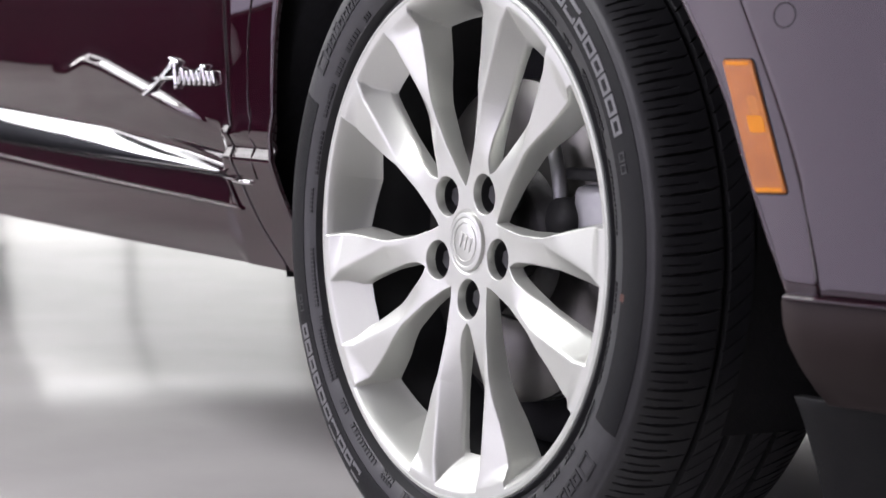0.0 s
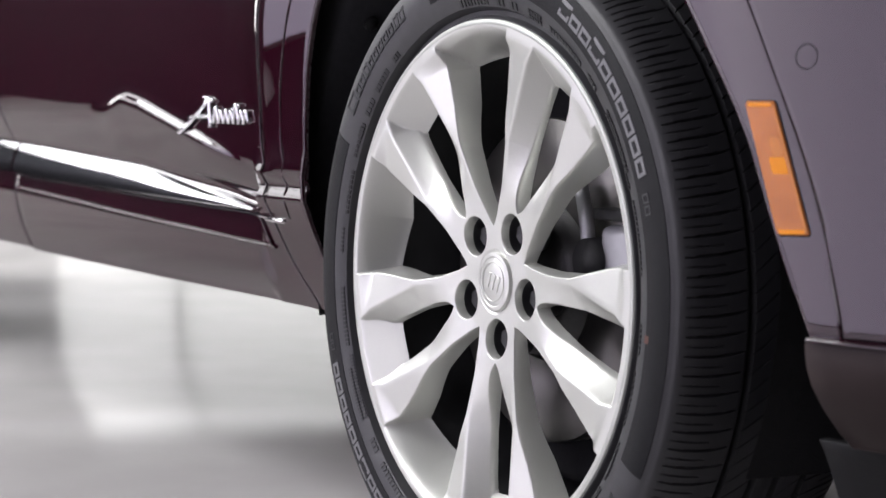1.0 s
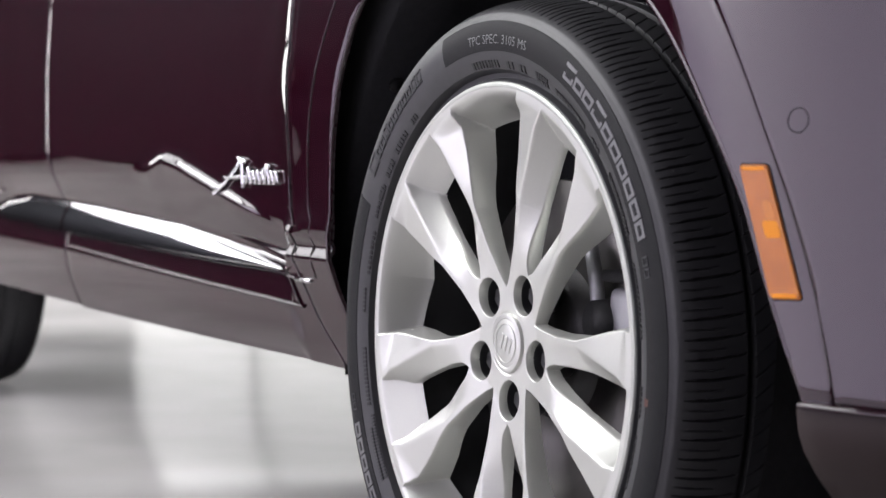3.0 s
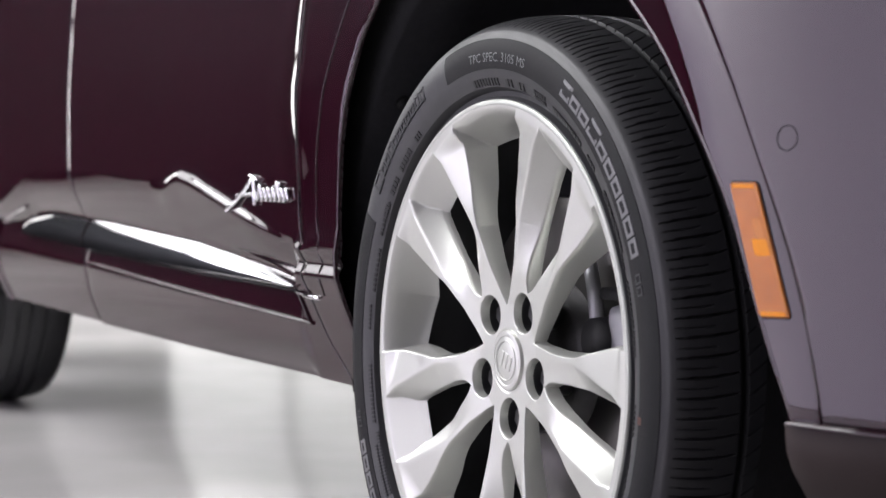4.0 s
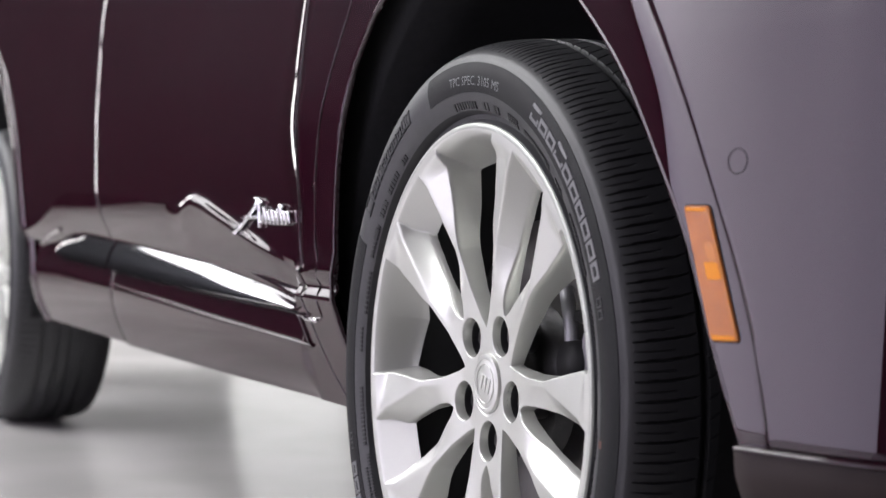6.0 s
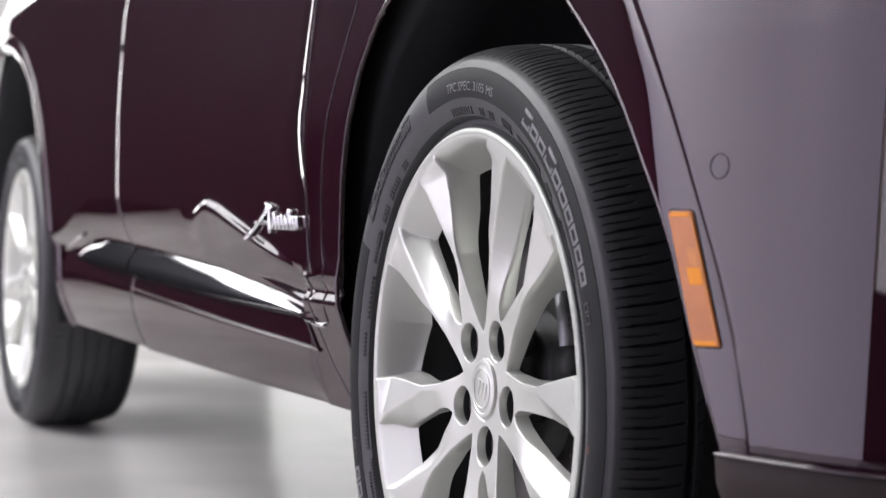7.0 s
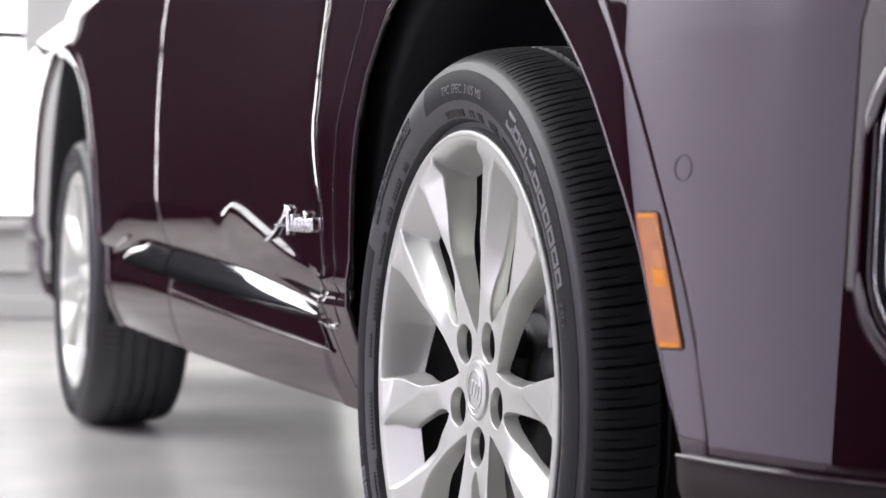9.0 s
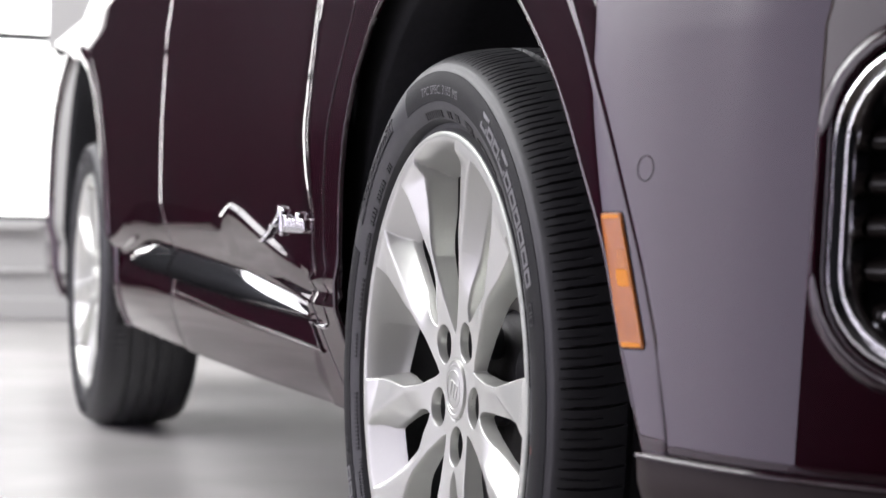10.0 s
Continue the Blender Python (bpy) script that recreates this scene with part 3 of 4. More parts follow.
def tyre_mesh():
    prof = list(SHOULDER)
    mid = 0.113
    for d, r in ((0.050, 0.3596), (0.055, 0.3602), (0.0585, 0.3605), (0.0595, 0.3530), (0.067, 0.3530), (0.068, 0.3610), (0.076, 0.3616), (0.085, 0.3622),
                 (0.0935, 0.3626), (0.0945, 0.3550), (0.1025, 0.3550), (0.1035, 0.3630), (0.109, 0.3632)):
        prof.append((r, d))
    full = prof + [(r, 2 * mid - d) for r, d in reversed(prof)]
    blocks = 250
    n = blocks * 8
    k = len(full)
    verts, faces = [], []
    for i in range(n):
        a = 2 * math.pi * i / n
        blk, weak = i % 8, (i // 8) % 2
        for r, d in full:
            dd = d if d <= mid else 2 * mid - d
            aa = a
            if r > 0.3435:
                # tread blocks: lateral grooves that sweep round towards the middle
                lag = 0.30 * max(0, dd - 0.018) ** 2 / 0.03 + (0 if dd < 0.06 else (dd - 0.06) * 0.8)
                aa = a + (lag if d <= mid else -lag)
                if weak and blk == 0 and dd < 0.034 and r > 0.3465:
                    r = r - 0.0024 * min(1, (r - 0.3435) / 0.008)
                elif not weak and blk < (1 if dd < 0.014 or dd > 0.042 else 2) and dd < 0.0585 and r > 0.3465:
                    r = r - 0.0044 * min(1, (r - 0.3435) / 0.008)
                elif blk == 0 and weak and 0.0675 < dd < 0.094 and r > 0.358:
                    r = r - 0.004
            verts.append((r * math.cos(aa), d, r * math.sin(aa)))
    for i in range(n):
        j = (i + 1) % n
        for p in range(k - 1):
            faces.append((i * k + p, j * k + p, j * k + p + 1, i * k + p + 1))
    me = bpy.data.meshes.new("tyre")
    me.from_pydata(verts, [], faces)
    smooth(me)
    me.set_sharp_from_angle(angle=radians(40))
    me.materials.append(RUBBER)
    return me


TYRE_MESH = tyre_mesh()
LIP = [(0.2655, 0.010), (0.2652, 0.0006), (0.2658, 0.0), (0.2685, -0.0002), (0.2706, 0.0004), (0.2717, 0.002), (0.2715, 0.005), (0.266, 0.012), (0.262, 0.03), (0.258, 0.03), (0.255, 0.02)]
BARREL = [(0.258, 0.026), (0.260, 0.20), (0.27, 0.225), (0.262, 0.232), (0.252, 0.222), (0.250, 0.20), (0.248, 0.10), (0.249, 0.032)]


def disc(r0, r1, y0, y1, n=72, edge=0.001):
    """Verts and faces of a flat ring with broken edges."""
    return lathe([(r0, y0 + edge), (r0 + edge, y0), (r1 - edge, y0), (r1, y0 + edge), (r1, y1 - edge), (r1 - edge, y1), (r0 + edge, y1), (r0, y1 - edge)], n, True)


def nut():
    bm = bmesh.new()
    bmesh.ops.create_cone(bm, cap_ends=True, segments=6, radius1=0.0125, radius2=0.0112, depth=0.022, matrix=pose(0, 0, 0, 90, 0, 0))
    bmesh.ops.bevel(bm, geom=bm.edges[:], offset=0.0012, segments=2, affect="EDGES")
    me = bpy.data.meshes.new("lug_nut")
    bm.to_mesh(me)
    bm.free()
    smooth(me)
    me.set_sharp_from_angle(angle=radians(40))
    me.materials.append(NUT)
    return me


NUT_MESH = nut()
# cup lining each stud hole, shade of the recess in its colour
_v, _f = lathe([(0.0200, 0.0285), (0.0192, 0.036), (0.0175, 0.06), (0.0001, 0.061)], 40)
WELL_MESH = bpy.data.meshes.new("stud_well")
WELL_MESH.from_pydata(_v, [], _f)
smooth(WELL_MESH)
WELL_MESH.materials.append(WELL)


def side_y(r):
    return interp(SHOULDER[4:], r)


def on_sidewall(ang, r, lift):
    a = radians(ang)
    return Vector((r * math.cos(a), side_y(r) - lift, r * math.sin(a)))


def arc_plate(a0, a1, r0, r1, lift=0.0006, na=None, nr=6):
    """A thin raised band on the sidewall between two angles and two radii."""
    na = na or max(1, int(abs(a1 - a0) / 1.2))
    v, f = [], []
    for k in range(2):
        for i in range(na + 1):
            for j in range(nr + 1):
                v.append(on_sidewall(a0 + (a1 - a0) * i / na, r0 + (r1 - r0) * j / nr, lift if k == 0 else -0.0006))
    m, o = nr + 1, (na + 1) * (nr + 1)
    for i in range(na):
        for j in range(nr):
            q = i * m + j
            f.append((q, q + 1, q + m + 1, q + m))
    ring = [j for j in range(m)] + [i * m + nr for i in range(1, na + 1)] + [na * m + j for j in range(nr - 1, -1, -1)] + [i * m for i in range(na - 1, 0, -1)]
    for i, p in enumerate(ring):
        q = ring[(i + 1) % len(ring)]
        f.append((q, p, p + o, q + o))
    return v, f


def stroke_plate(a, r, w, h, slant=0.0, lift=0.0012):
    """One raised bar of lettering: middle angle and radius, width and height in metres."""
    v, f = [], []
    da = math.degrees(w / 2 / r)
    for lf in (lift, -0.0003):
        for da_, dr in ((da, -h / 2), (-da, -h / 2), (-da - slant, h / 2), (da - slant, h / 2)):
            v.append(on_sidewall(a + da_, r + dr, lf))
    f = [(0, 1, 2, 3), (0, 4, 5, 1), (1, 5, 6, 2), (2, 6, 7, 3), (3, 7, 4, 0)]
    return v, f


def letter_bars(a0, a1, r, h, n, gap=0.22):
    """n plain upright bars along an arc."""
    out = []
    step = (a1 - a0) / n
    for i in range(n):
        w = abs(math.radians(step)) * r * (1 - gap)
        out.append(stroke_plate(a0 + step * (i + 0.5), r, w, h))
    return joined(out)


def hollow_block(a0, a1, r, h, th=0.0026):
    """A plain upright frame between two angles, its foot at r."""
    am, w = (a0 + a1) / 2, abs(math.radians(a1 - a0)) * r
    da = math.degrees((w - th) / 2 / r)
    return [stroke_plate(am + da, r + h / 2, th, h), stroke_plate(am - da, r + h / 2, th, h),
            stroke_plate(am, r + th / 2, w - 1.8 * th, th), stroke_plate(am, r + h - th / 2, w - 1.8 * th, th)]


def bent_text(words, a0, a1, r, h):
    """Raised words along the sidewall from the angle a0 to a1."""
    cu = bpy.data.curves.new("words", "FONT")
    cu.body, cu.size, cu.extrude, cu.resolution_u = words, 1.0, 0.0, 2
    tmp = bpy.data.objects.new("words", cu)
    me = bpy.data.meshes.new_from_object(tmp)
    bpy.data.objects.remove(tmp)
    xs = [q.co.x for q in me.vertices]
    lo, hi = min(xs), max(xs)
    flat = [q.co.copy() for q in me.vertices]
    polys = [tuple(p.vertices) for p in me.polygons]
    bpy.data.meshes.remove(me)
    out = [on_sidewall(a0 + (a1 - a0) * (c.x - lo) / (hi - lo), r + h * (c.y / 0.7 - 0.5), 0.0012) for c in flat]
    return out, polys


def lettering(w):
    """Bands and raised marks of the sidewall."""
    for turn in (0, 180):
        v, f = arc_plate(107 + turn, -27 + turn, 0.3025, 0.3335, 0.0006)
        o = obj("sidewall_band", v, f, RUBBER_DARK, w, "smooth matte black sidewall band")
        o.data.set_sharp_from_angle(angle=radians(40))
        blocks = []
        a = 60.5
        for wide, h in ((3.5, 0.0165), (3.3, 0.0125), (3.4, 0.0125), (4.0, 0.0165), (3.5, 0.0125), (3.5, 0.0125), (3.2, 0.0125), (3.4, 0.0125), (3.4, 0.0125), (3.1, 0.0125)):
            blocks += hollow_block(a + turn, a - wide + turn, 0.3105, h, 0.0036)
            a -= wide + 0.42
        obj("maker_lettering", *joined(blocks), RUBBER_LETTER, w, "raised pale grey hollow blocks", shade=False)
        obj("maker_lettering", *joined(hollow_block(19.6 + turn, 18.0 + turn, 0.3115, 0.008, 0.0014) + hollow_block(17.6 + turn, 16.0 + turn, 0.3115, 0.008, 0.0014)), RUBBER, w, shade=False)
        blocks = hollow_block(146.5 + turn, 142.6 + turn, 0.3085, 0.019, 0.0032)
        for i in range(10):
            blocks += hollow_block(142.0 - 2.55 * i + turn, 139.9 - 2.55 * i + turn, 0.3095, 0.0165 if i in (2, 8, 9) else 0.0125, 0.0031)
        obj("maker_lettering", *joined(blocks), RUBBER_MARK, w, "raised black hollow blocks", shade=False)
        small = []
        for a0, a1, n, r, h in ((97, 86, 9, 0.2895, 0.0075), (83, 80, 2, 0.2895, 0.0075), (78, 75, 2, 0.2895, 0.0075), (71, 66, 5, 0.292, 0.004), (71, 66, 5, 0.2865, 0.004),
                                (63, 50, 11, 0.289, 0.0055), (47, 43, 3, 0.289, 0.006), (38, 25, 16, 0.2915, 0.0035), (38, 22, 20, 0.2865, 0.0035), (20, 6, 14, 0.289, 0.0042),
                                (358, 352, 6, 0.290, 0.003), (349, 338, 9, 0.287, 0.003), (335, 326, 8, 0.289, 0.0035),
                                (150, 147, 3, 0.2895, 0.0055), (144, 139, 4, 0.2895, 0.0055), (137, 130, 6, 0.2895, 0.0055), (127, 124, 3, 0.2895, 0.0055)):
            small.append(letter_bars(a0 + turn, a1 + turn, r, h, n, 0.3))
        v, f = joined(small)
        tagged(obj("sidewall_markings", v, f, RUBBER_MARK, w, "rows of small raised marks", shade=False), kind="stuff")
    v, f = bent_text("TPC SPEC. 3105 MS", 96.5, 74.5, 0.3145, 0.0095)
    obj("specification_lettering", v, f, RUBBER_LETTER, w, "raised grey specification lettering", shade=False)
    v, f = stroke_plate(355.5, 0.3045, 0.007, 0.007, 0, 0.0008)
    obj("balance_dot", v, f, material("faded_red_mark", (0.10, 0.035, 0.025), 0.6), w, "faded red balance mark", shade=False)


def emblem(w):
    v, f = lathe([(0.0001, 0.0215), (0.0240, 0.0215), (0.0247, 0.0219), (0.0256, 0.0219), (0.0263, 0.0213), (0.0290, 0.0213), (0.0302, 0.0217), (0.0312, 0.0230), (0.0318, 0.026)], 72)
    cap = obj("hub_cap", v, [q[::-1] for q in f], SILVER, w, "round silver hub cap with concentric rings")
    cap.data.set_sharp_from_angle(angle=radians(30))
    pcs = [disc(0.0198, 0.0210, 0.0207, 0.0222, 48, 0.0003)]
    for i in (-1, 0, 1):
        bm = box(-0.0028, 0.0028, -0.0009, 0.0009, -0.0085, 0.0085, 0.0007)
        m = pose(i * 0.0085, 0.0215, 0.002 * -i, 0, 22, 0)
        pcs.append(([m @ q.co for q in bm.verts], [tuple(x.index for x in q.verts) for q in bm.faces]))
        bm.free()
    v, f = joined(pcs)
    obj("hub_emblem", v, f, SILVER, w, "raised ring with three plain slanted shields", shade=False)


def brake(w):
    v, f = joined([disc(0.085, 0.172, 0.085, 0.093), disc(0.085, 0.172, 0.107, 0.115)])
    obj("brake_disc", v, f, STEEL, w, "bare steel brake disc")
    v, f = lathe([(0.02, 0.066), (0.07, 0.066), (0.078, 0.07), (0.08, 0.09), (0.088, 0.092)], 60)
    obj("brake_hat", v, [q[::-1] for q in f], CAST, w)
    # caliper with bracket ahead of the axle
    bm = box(0.128, 0.215, 0.062, 0.135, -0.012, 0.067, 0.010, 3)
    part("caliper", bm, CALIPER, w, "grey cast brake caliper")
    part("caliper_bracket", box(0.122, 0.20, 0.058, 0.085, 0.072, 0.084, 0.003), BLACK_PLASTIC, w)
    v, f = tube([(0.088 + 0.010 * math.sin(i / 9 * math.pi) + 0.012 * (1 - i / 9), 0.068, -0.02 + 0.125 * i / 9) for i in range(10)], 0.0075, 10)
    obj("brake_hose", v, f, CALIPER, w, "grey brake hose")
    bm = bmesh.new()
    bmesh.ops.create_cone(bm, cap_ends=True, segments=40, radius1=0.025, radius2=0.023, depth=0.03, matrix=pose(0.118, 0.07, 0.03, 90, 0, 0))
    part("caliper_piston_housing", bm, BLACK_PLASTIC, w)
    v, f = lathe([(0.03, 0.125), (0.21, 0.125), (0.22, 0.13), (0.22, 0.14)], 60)
    obj("dust_shield", v, [q[::-1] for q in f], LINER, w, "dark stamped dust shield")


def wheel(x, y=0.0, far=False):
    v, f = lathe(LIP, 200, True)
    w = obj("wheel", v, f, RIM_LIP, car, "silver painted alloy wheel with ten paired spokes", at=pose(x, 2.008 - y if far else y, 0.39, 0, 0, 180 if far else 0))
    # inner barrel, its shade held in the colour
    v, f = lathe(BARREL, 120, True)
    obj("wheel_barrel", v, f, BARREL_SHADE, w, "inner wheel barrel coloured dark for its shade")
    t = new("tyre", TYRE_MESH)
    t.parent = w
    tagged(t, "black rubber tyre with grooved tread blocks")
    for k in range(5):
        o = new("double_spoke", SPOKE_MESH)
        o.parent = w
        o.matrix_basis = pose(0, 0, 0, 0, -(SPK + 72 * k), 0)
        o = new("lug_nut", NUT_MESH)
        a = radians(SPK + 72 * k)
        o.parent = w
        o.matrix_basis = pose(0.06 * math.cos(a), 0.046, 0.06 * math.sin(a), 0, 10, 0)
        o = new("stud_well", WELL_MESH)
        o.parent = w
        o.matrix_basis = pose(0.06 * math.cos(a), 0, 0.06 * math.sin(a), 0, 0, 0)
    emblem(w)
    brake(w)
    if not far:
        lettering(w)
    return w


wheel(0.0)
wheel(-2.80, -0.010)
wheel(0.0, 0, True)
wheel(-2.80, -0.010, True)

# ---- wheel housings and underside ----


def housing(x, z, r, y0, y1, clips, a0=-38, a1=218):
    """A dark liner arched over a wheel, open below."""
    v, f = [], []
    n = 40
    for i in range(n + 1):
        a = radians(a0 + (a1 - a0) * i / n)
        wide = 0.09 if 40 < math.degrees(a) < 176 else 0.0
        for rr, y in ((r + wide, y0 + 0.012), (r, y0 + 0.012), (r + 0.004, y0 + 0.1), (r - 0.006, y1), (0.12, y1 + 0.01)):
            v.append((x + rr * math.cos(a), y, max(0.19, z + rr * math.sin(a))))
    for i in range(n):
        for j in range(4):
            q = i * 5 + j
            f.append((q, q + 5, q + 6, q + 1))
    o = obj("wheel_arch_liner", v, f, LINER, car, "black felt wheel arch liner")
    for a, y in clips:
        bm = bmesh.new()
        bmesh.ops.create_cone(bm, cap_ends=True, segments=20, radius1=0.0105, radius2=0.008, depth=0.008)
        bmesh.ops.bevel(bm, geom=bm.edges[:], offset=0.0015, segments=2, affect="EDGES")
        q = part("liner_clip", bm, BLACK_PLASTIC, o)
        c, s = math.cos(radians(a)), math.sin(radians(a))
        q.matrix_basis = look((x + (r - 0.002) * c, y, z + (r - 0.002) * s), (x, y, z)) @ pose(0, 0, 0, 0, 180, 0)
    return o


housing(-0.005, 0.43, 0.435, 0.022, 0.34, ((146, 0.07), (170, 0.08), (40, 0.1)), -24, 196)
housing(-2.92, 0.44, 0.545, 0.0, 0.36, ((150, 0.08),), -14, 194)
under = part("underbody", box(-4.0, 0.85, 0.36, 1.65, 0.375, 0.44, 0.02), BLACK_PLASTIC, car, "plain black underbody shield")
part("inner_sill", box(-2.15, -0.48, 0.055, 0.40, 0.335, 0.46, 0.02), BLACK_PLASTIC, car)
part("inner_sill", box(-2.15, -0.48, 1.608, 1.953, 0.335, 0.46, 0.02), BLACK_PLASTIC, car)
# unseen box added to keep window light from passing below the tail
part("rear_light_block", box(-4.06, -3.5, 0.08, 1.93, 0.29, 0.46, 0.02), BLACK_PLASTIC, car)
part("inner_door_shell", box(-2.5, -0.52, 0.05, 0.07, 0.44, 1.05), BLACK_PLASTIC, car)
part("bumper_beam", box(0.56, 0.80, 0.30, 1.70, 0.25, 0.85, 0.05), BLACK_PLASTIC, car)

# ---- upper body: bonnet, glass and roof ----


def half_section(x):
    """Half an outline of the upper body at x, from the shoulder to the middle."""
    ys = soft(SIDE, min(x, 0.42), 0.12) + 0.07
    if x > 0.42:
        ys = float(np.interp(x, PF[:, 1], PF[:, 2])) + 0.12
    return ys


def upper(name, xs, zfun, mat, label=""):
    v, f = [], []
    m = 13
    for x in xs:
        y0 = half_section(x)
        for j in range(m):
            t = j / (m - 1)
            y = y0 + (2.008 - 2 * y0) * t
            v.append((x, y, zfun(x, 1 - abs(2 * t - 1))))
    for i in range(len(xs) - 1):
        for j in range(m - 1):
            q = i * m + j
            f.append((q, q + 1, q + m + 1, q + m))
    return obj(name, v, f, mat, car, label)


def bonnet_z(x, t):
    base = 1.06 if x < 0.0 else 1.06 - 0.15 * (x / 0.93) ** 2
    return base + 0.10 * (1 - (1 - t) ** 3) * (1 if x < 0.2 else max(0.2, 1 - (x - 0.2) / 0.9))


upper("bonnet", zrange(-0.72, 0.93, 26), bonnet_z, PAINT)


def cabin(x, t):
    h = interp([(-4.1, 1.16), (-3.95, 1.55), (-3.7, 1.72), (-3.0, 1.77), (-2.2, 1.785), (-1.6, 1.74), (-1.2, 1.5), (-0.72, 1.16)], x)
    return 1.06 + (h - 1.06) * min(1, (t / 0.34)) ** 0.6


upper("roof", zrange(-4.1, -0.72, 50), cabin, TINT_GLASS, "dark tinted glasshouse and roof")
part("tail_panel", box(-4.10, -4.055, 0.16, 1.848, 0.33, 1.16, 0.02), PAINT, car)

# ---- trim on the doors ----


def strip(xs, top, low, proud, back, mat, name, label="", parent=None, bulge=0.5, rows=8, tilt=0.0):
    """A moulding on the side between two height tables, crowned across its width and closed behind."""
    v, f = [], []
    m = rows + 3
    for x in xs:
        a, b = interp(low, x), interp(top, x)
        for j in range(rows + 1):
            t = j / rows
            z = a + (b - a) * t
            v.append(skin(x, z, proud * (1 - bulge * (2 * t - 1) ** 2) + tilt * (0.5 - t)))
        v.append(skin(x, b, -back))
        v.append(skin(x, a, -back))
    for i in range(len(xs) - 1):
        for j in range(m):
            q, k = i * m + j, i * m + (j + 1) % m
            f.append((q, q + m, k + m, k))
    f.append(tuple(range(m)))
    f.append(tuple((len(xs) - 1) * m + j for j in range(m))[::-1])
    o = obj(name, v, f, mat, parent or car, label)
    o.data.set_sharp_from_angle(angle=radians(35))
    return o


def inset(table, d):
    return [(k, w + d) for k, w in table]


strip(zrange(-1.478, -0.535, 60), inset(TRIM_TOP, -0.003), inset(TRIM_LOW, 0.002), 0.012, 0.006, CHROME, "door_moulding", "bright chrome moulding tapering to a point", bulge=0.45, tilt=0.014)
strip(zrange(-1.93, -1.492, 26), inset(TRIM_TOP, -0.003), inset(TRIM_LOW, 0.002), 0.012, 0.006, CHROME, "door_moulding", "bright chrome moulding with rounded end", bulge=0.45, tilt=0.014)
strip(zrange(-1.478, -0.50, 60), inset(TRIM_LOW, -0.0005), inset(TRIM_LOW, -0.0042), 0.007, 0.006, CHROME, "moulding_bead", "thin chrome bead below the moulding", bulge=0.4, rows=3)
strip(zrange(-1.46, -0.505, 60), inset(PANEL_LOW, 0.0056), inset(PANEL_LOW, 0.0010), 0.0040, 0.004, PAINT, "panel_edge", bulge=0.7, rows=6)
strip(zrange(-2.14, -1.93, 14), [(-2.14, 0.482), (-1.93, 0.519)], [(-2.14, 0.478), (-1.93, 0.512)], 0.006, 0.006, CHROME, "sill_bead", bulge=0.4, rows=3)
# the panel's edge turns up to meet the moulding's tip
pts = [skin(-0.512 + (-0.528 + 0.512) * i / 8, 0.3905 + 0.040 * i / 8, 0.0015) for i in range(9)]
obj("panel_edge", *tube(pts, 0.0019, 8), PAINT, car)
# chrome clip at the foot of the shut line
yc = skin(-0.487, 0.426).y
part("moulding_clip", box(-0.512, -0.462, yc - 0.004, yc + 0.012, 0.4235, 0.4285, 0.0015), CHROME, car)


def badge():
    """Script badge as plain slanted chrome strokes."""
    pcs = []

    def stroke(x0, z0, x1, z1, r):
        n = 6
        pts = [(x0 + (x1 - x0) * i / n, 0, z0 + (z1 - z0) * i / n) for i in range(n + 1)]
        pcs.append(tube([(p[0], skin(p[0], p[2]).y - 0.0035, p[2]) for p in pts], r, 8))
    x, z = -0.715, 0.545
    stroke(x - 0.035, z - 0.012, x + 0.045, z + 0.034, 0.0032)
    stroke(x + 0.045, z + 0.034, x + 0.05, z - 0.004, 0.0034)
    stroke(x - 0.02, z + 0.008, x + 0.055, z + 0.011, 0.0026)
    stroke(x + 0.03, z + 0.036, x + 0.056, z + 0.031, 0.0025)
    for i, h in enumerate((0.022, 0.017, 0.018, 0.017, 0.026, 0.017, 0.017)):
        a = x + 0.058 + i * 0.0145
        stroke(a, z + 0.002, a + 0.008, z + 0.002 + h, 0.003)
        stroke(a + 0.008, z + 0.002 + h, a + 0.0145, z + 0.004, 0.0022)
    stroke(x + 0.06 + 4 * 0.0145 - 0.006, z + 0.022, x + 0.06 + 5 * 0.0145, z + 0.026, 0.0022)
    first = obj("badge", *pcs[0], CHROME, car, "chrome script badge of plain slanted strokes")
    for v, f in pcs[1:]:
        obj("stroke", v, f, CHROME, first)
    return first


badge()

# ---- front corner ----


def skin_plate(corners, out, depth, mat, name, label="", parent=None, rad=0.006, n=14, crown=0.0):
    """A rounded four-cornered plate lying on the skin; corners as (s, z), anticlockwise."""
    c = [Vector(p) for p in corners]
    outline = []
    for i in range(4):
        p, a, b = c[i], c[i - 1], c[(i + 1) % 4]
        u, w = (a - p).normalized(), (b - p).normalized()
        for k in range(5):
            t = k / 4
            outline.append(p + u * rad * (1 - t) ** 2 + w * rad * t ** 2)
    mid = sum(c, Vector((0, 0))) / 4
    v, f = [], []
    k = len(outline)
    rings = ((1.0, -depth), (1.0, out - 0.0012), (0.985, out), (0.7, out + crown * 0.6), (0.35, out + crown))
    for sc, o in rings:
        for p in outline:
            q = mid + (p - mid) * sc
            v.append(skin(q.x, q.y, o))
    v.append(skin(mid.x, mid.y, out + crown))
    for r in range(len(rings) - 1):
        for i in range(k):
            j = (i + 1) % k
            f.append((r * k + i, r * k + j, (r + 1) * k + j, (r + 1) * k + i))
    o0 = (len(rings) - 1) * k
    for i in range(k):
        f.append((o0 + i, o0 + (i + 1) % k, len(v) - 1))
    o = obj(name, v, f, mat, parent or car, label)
    o.data.set_sharp_from_angle(angle=radians(45))
    return o


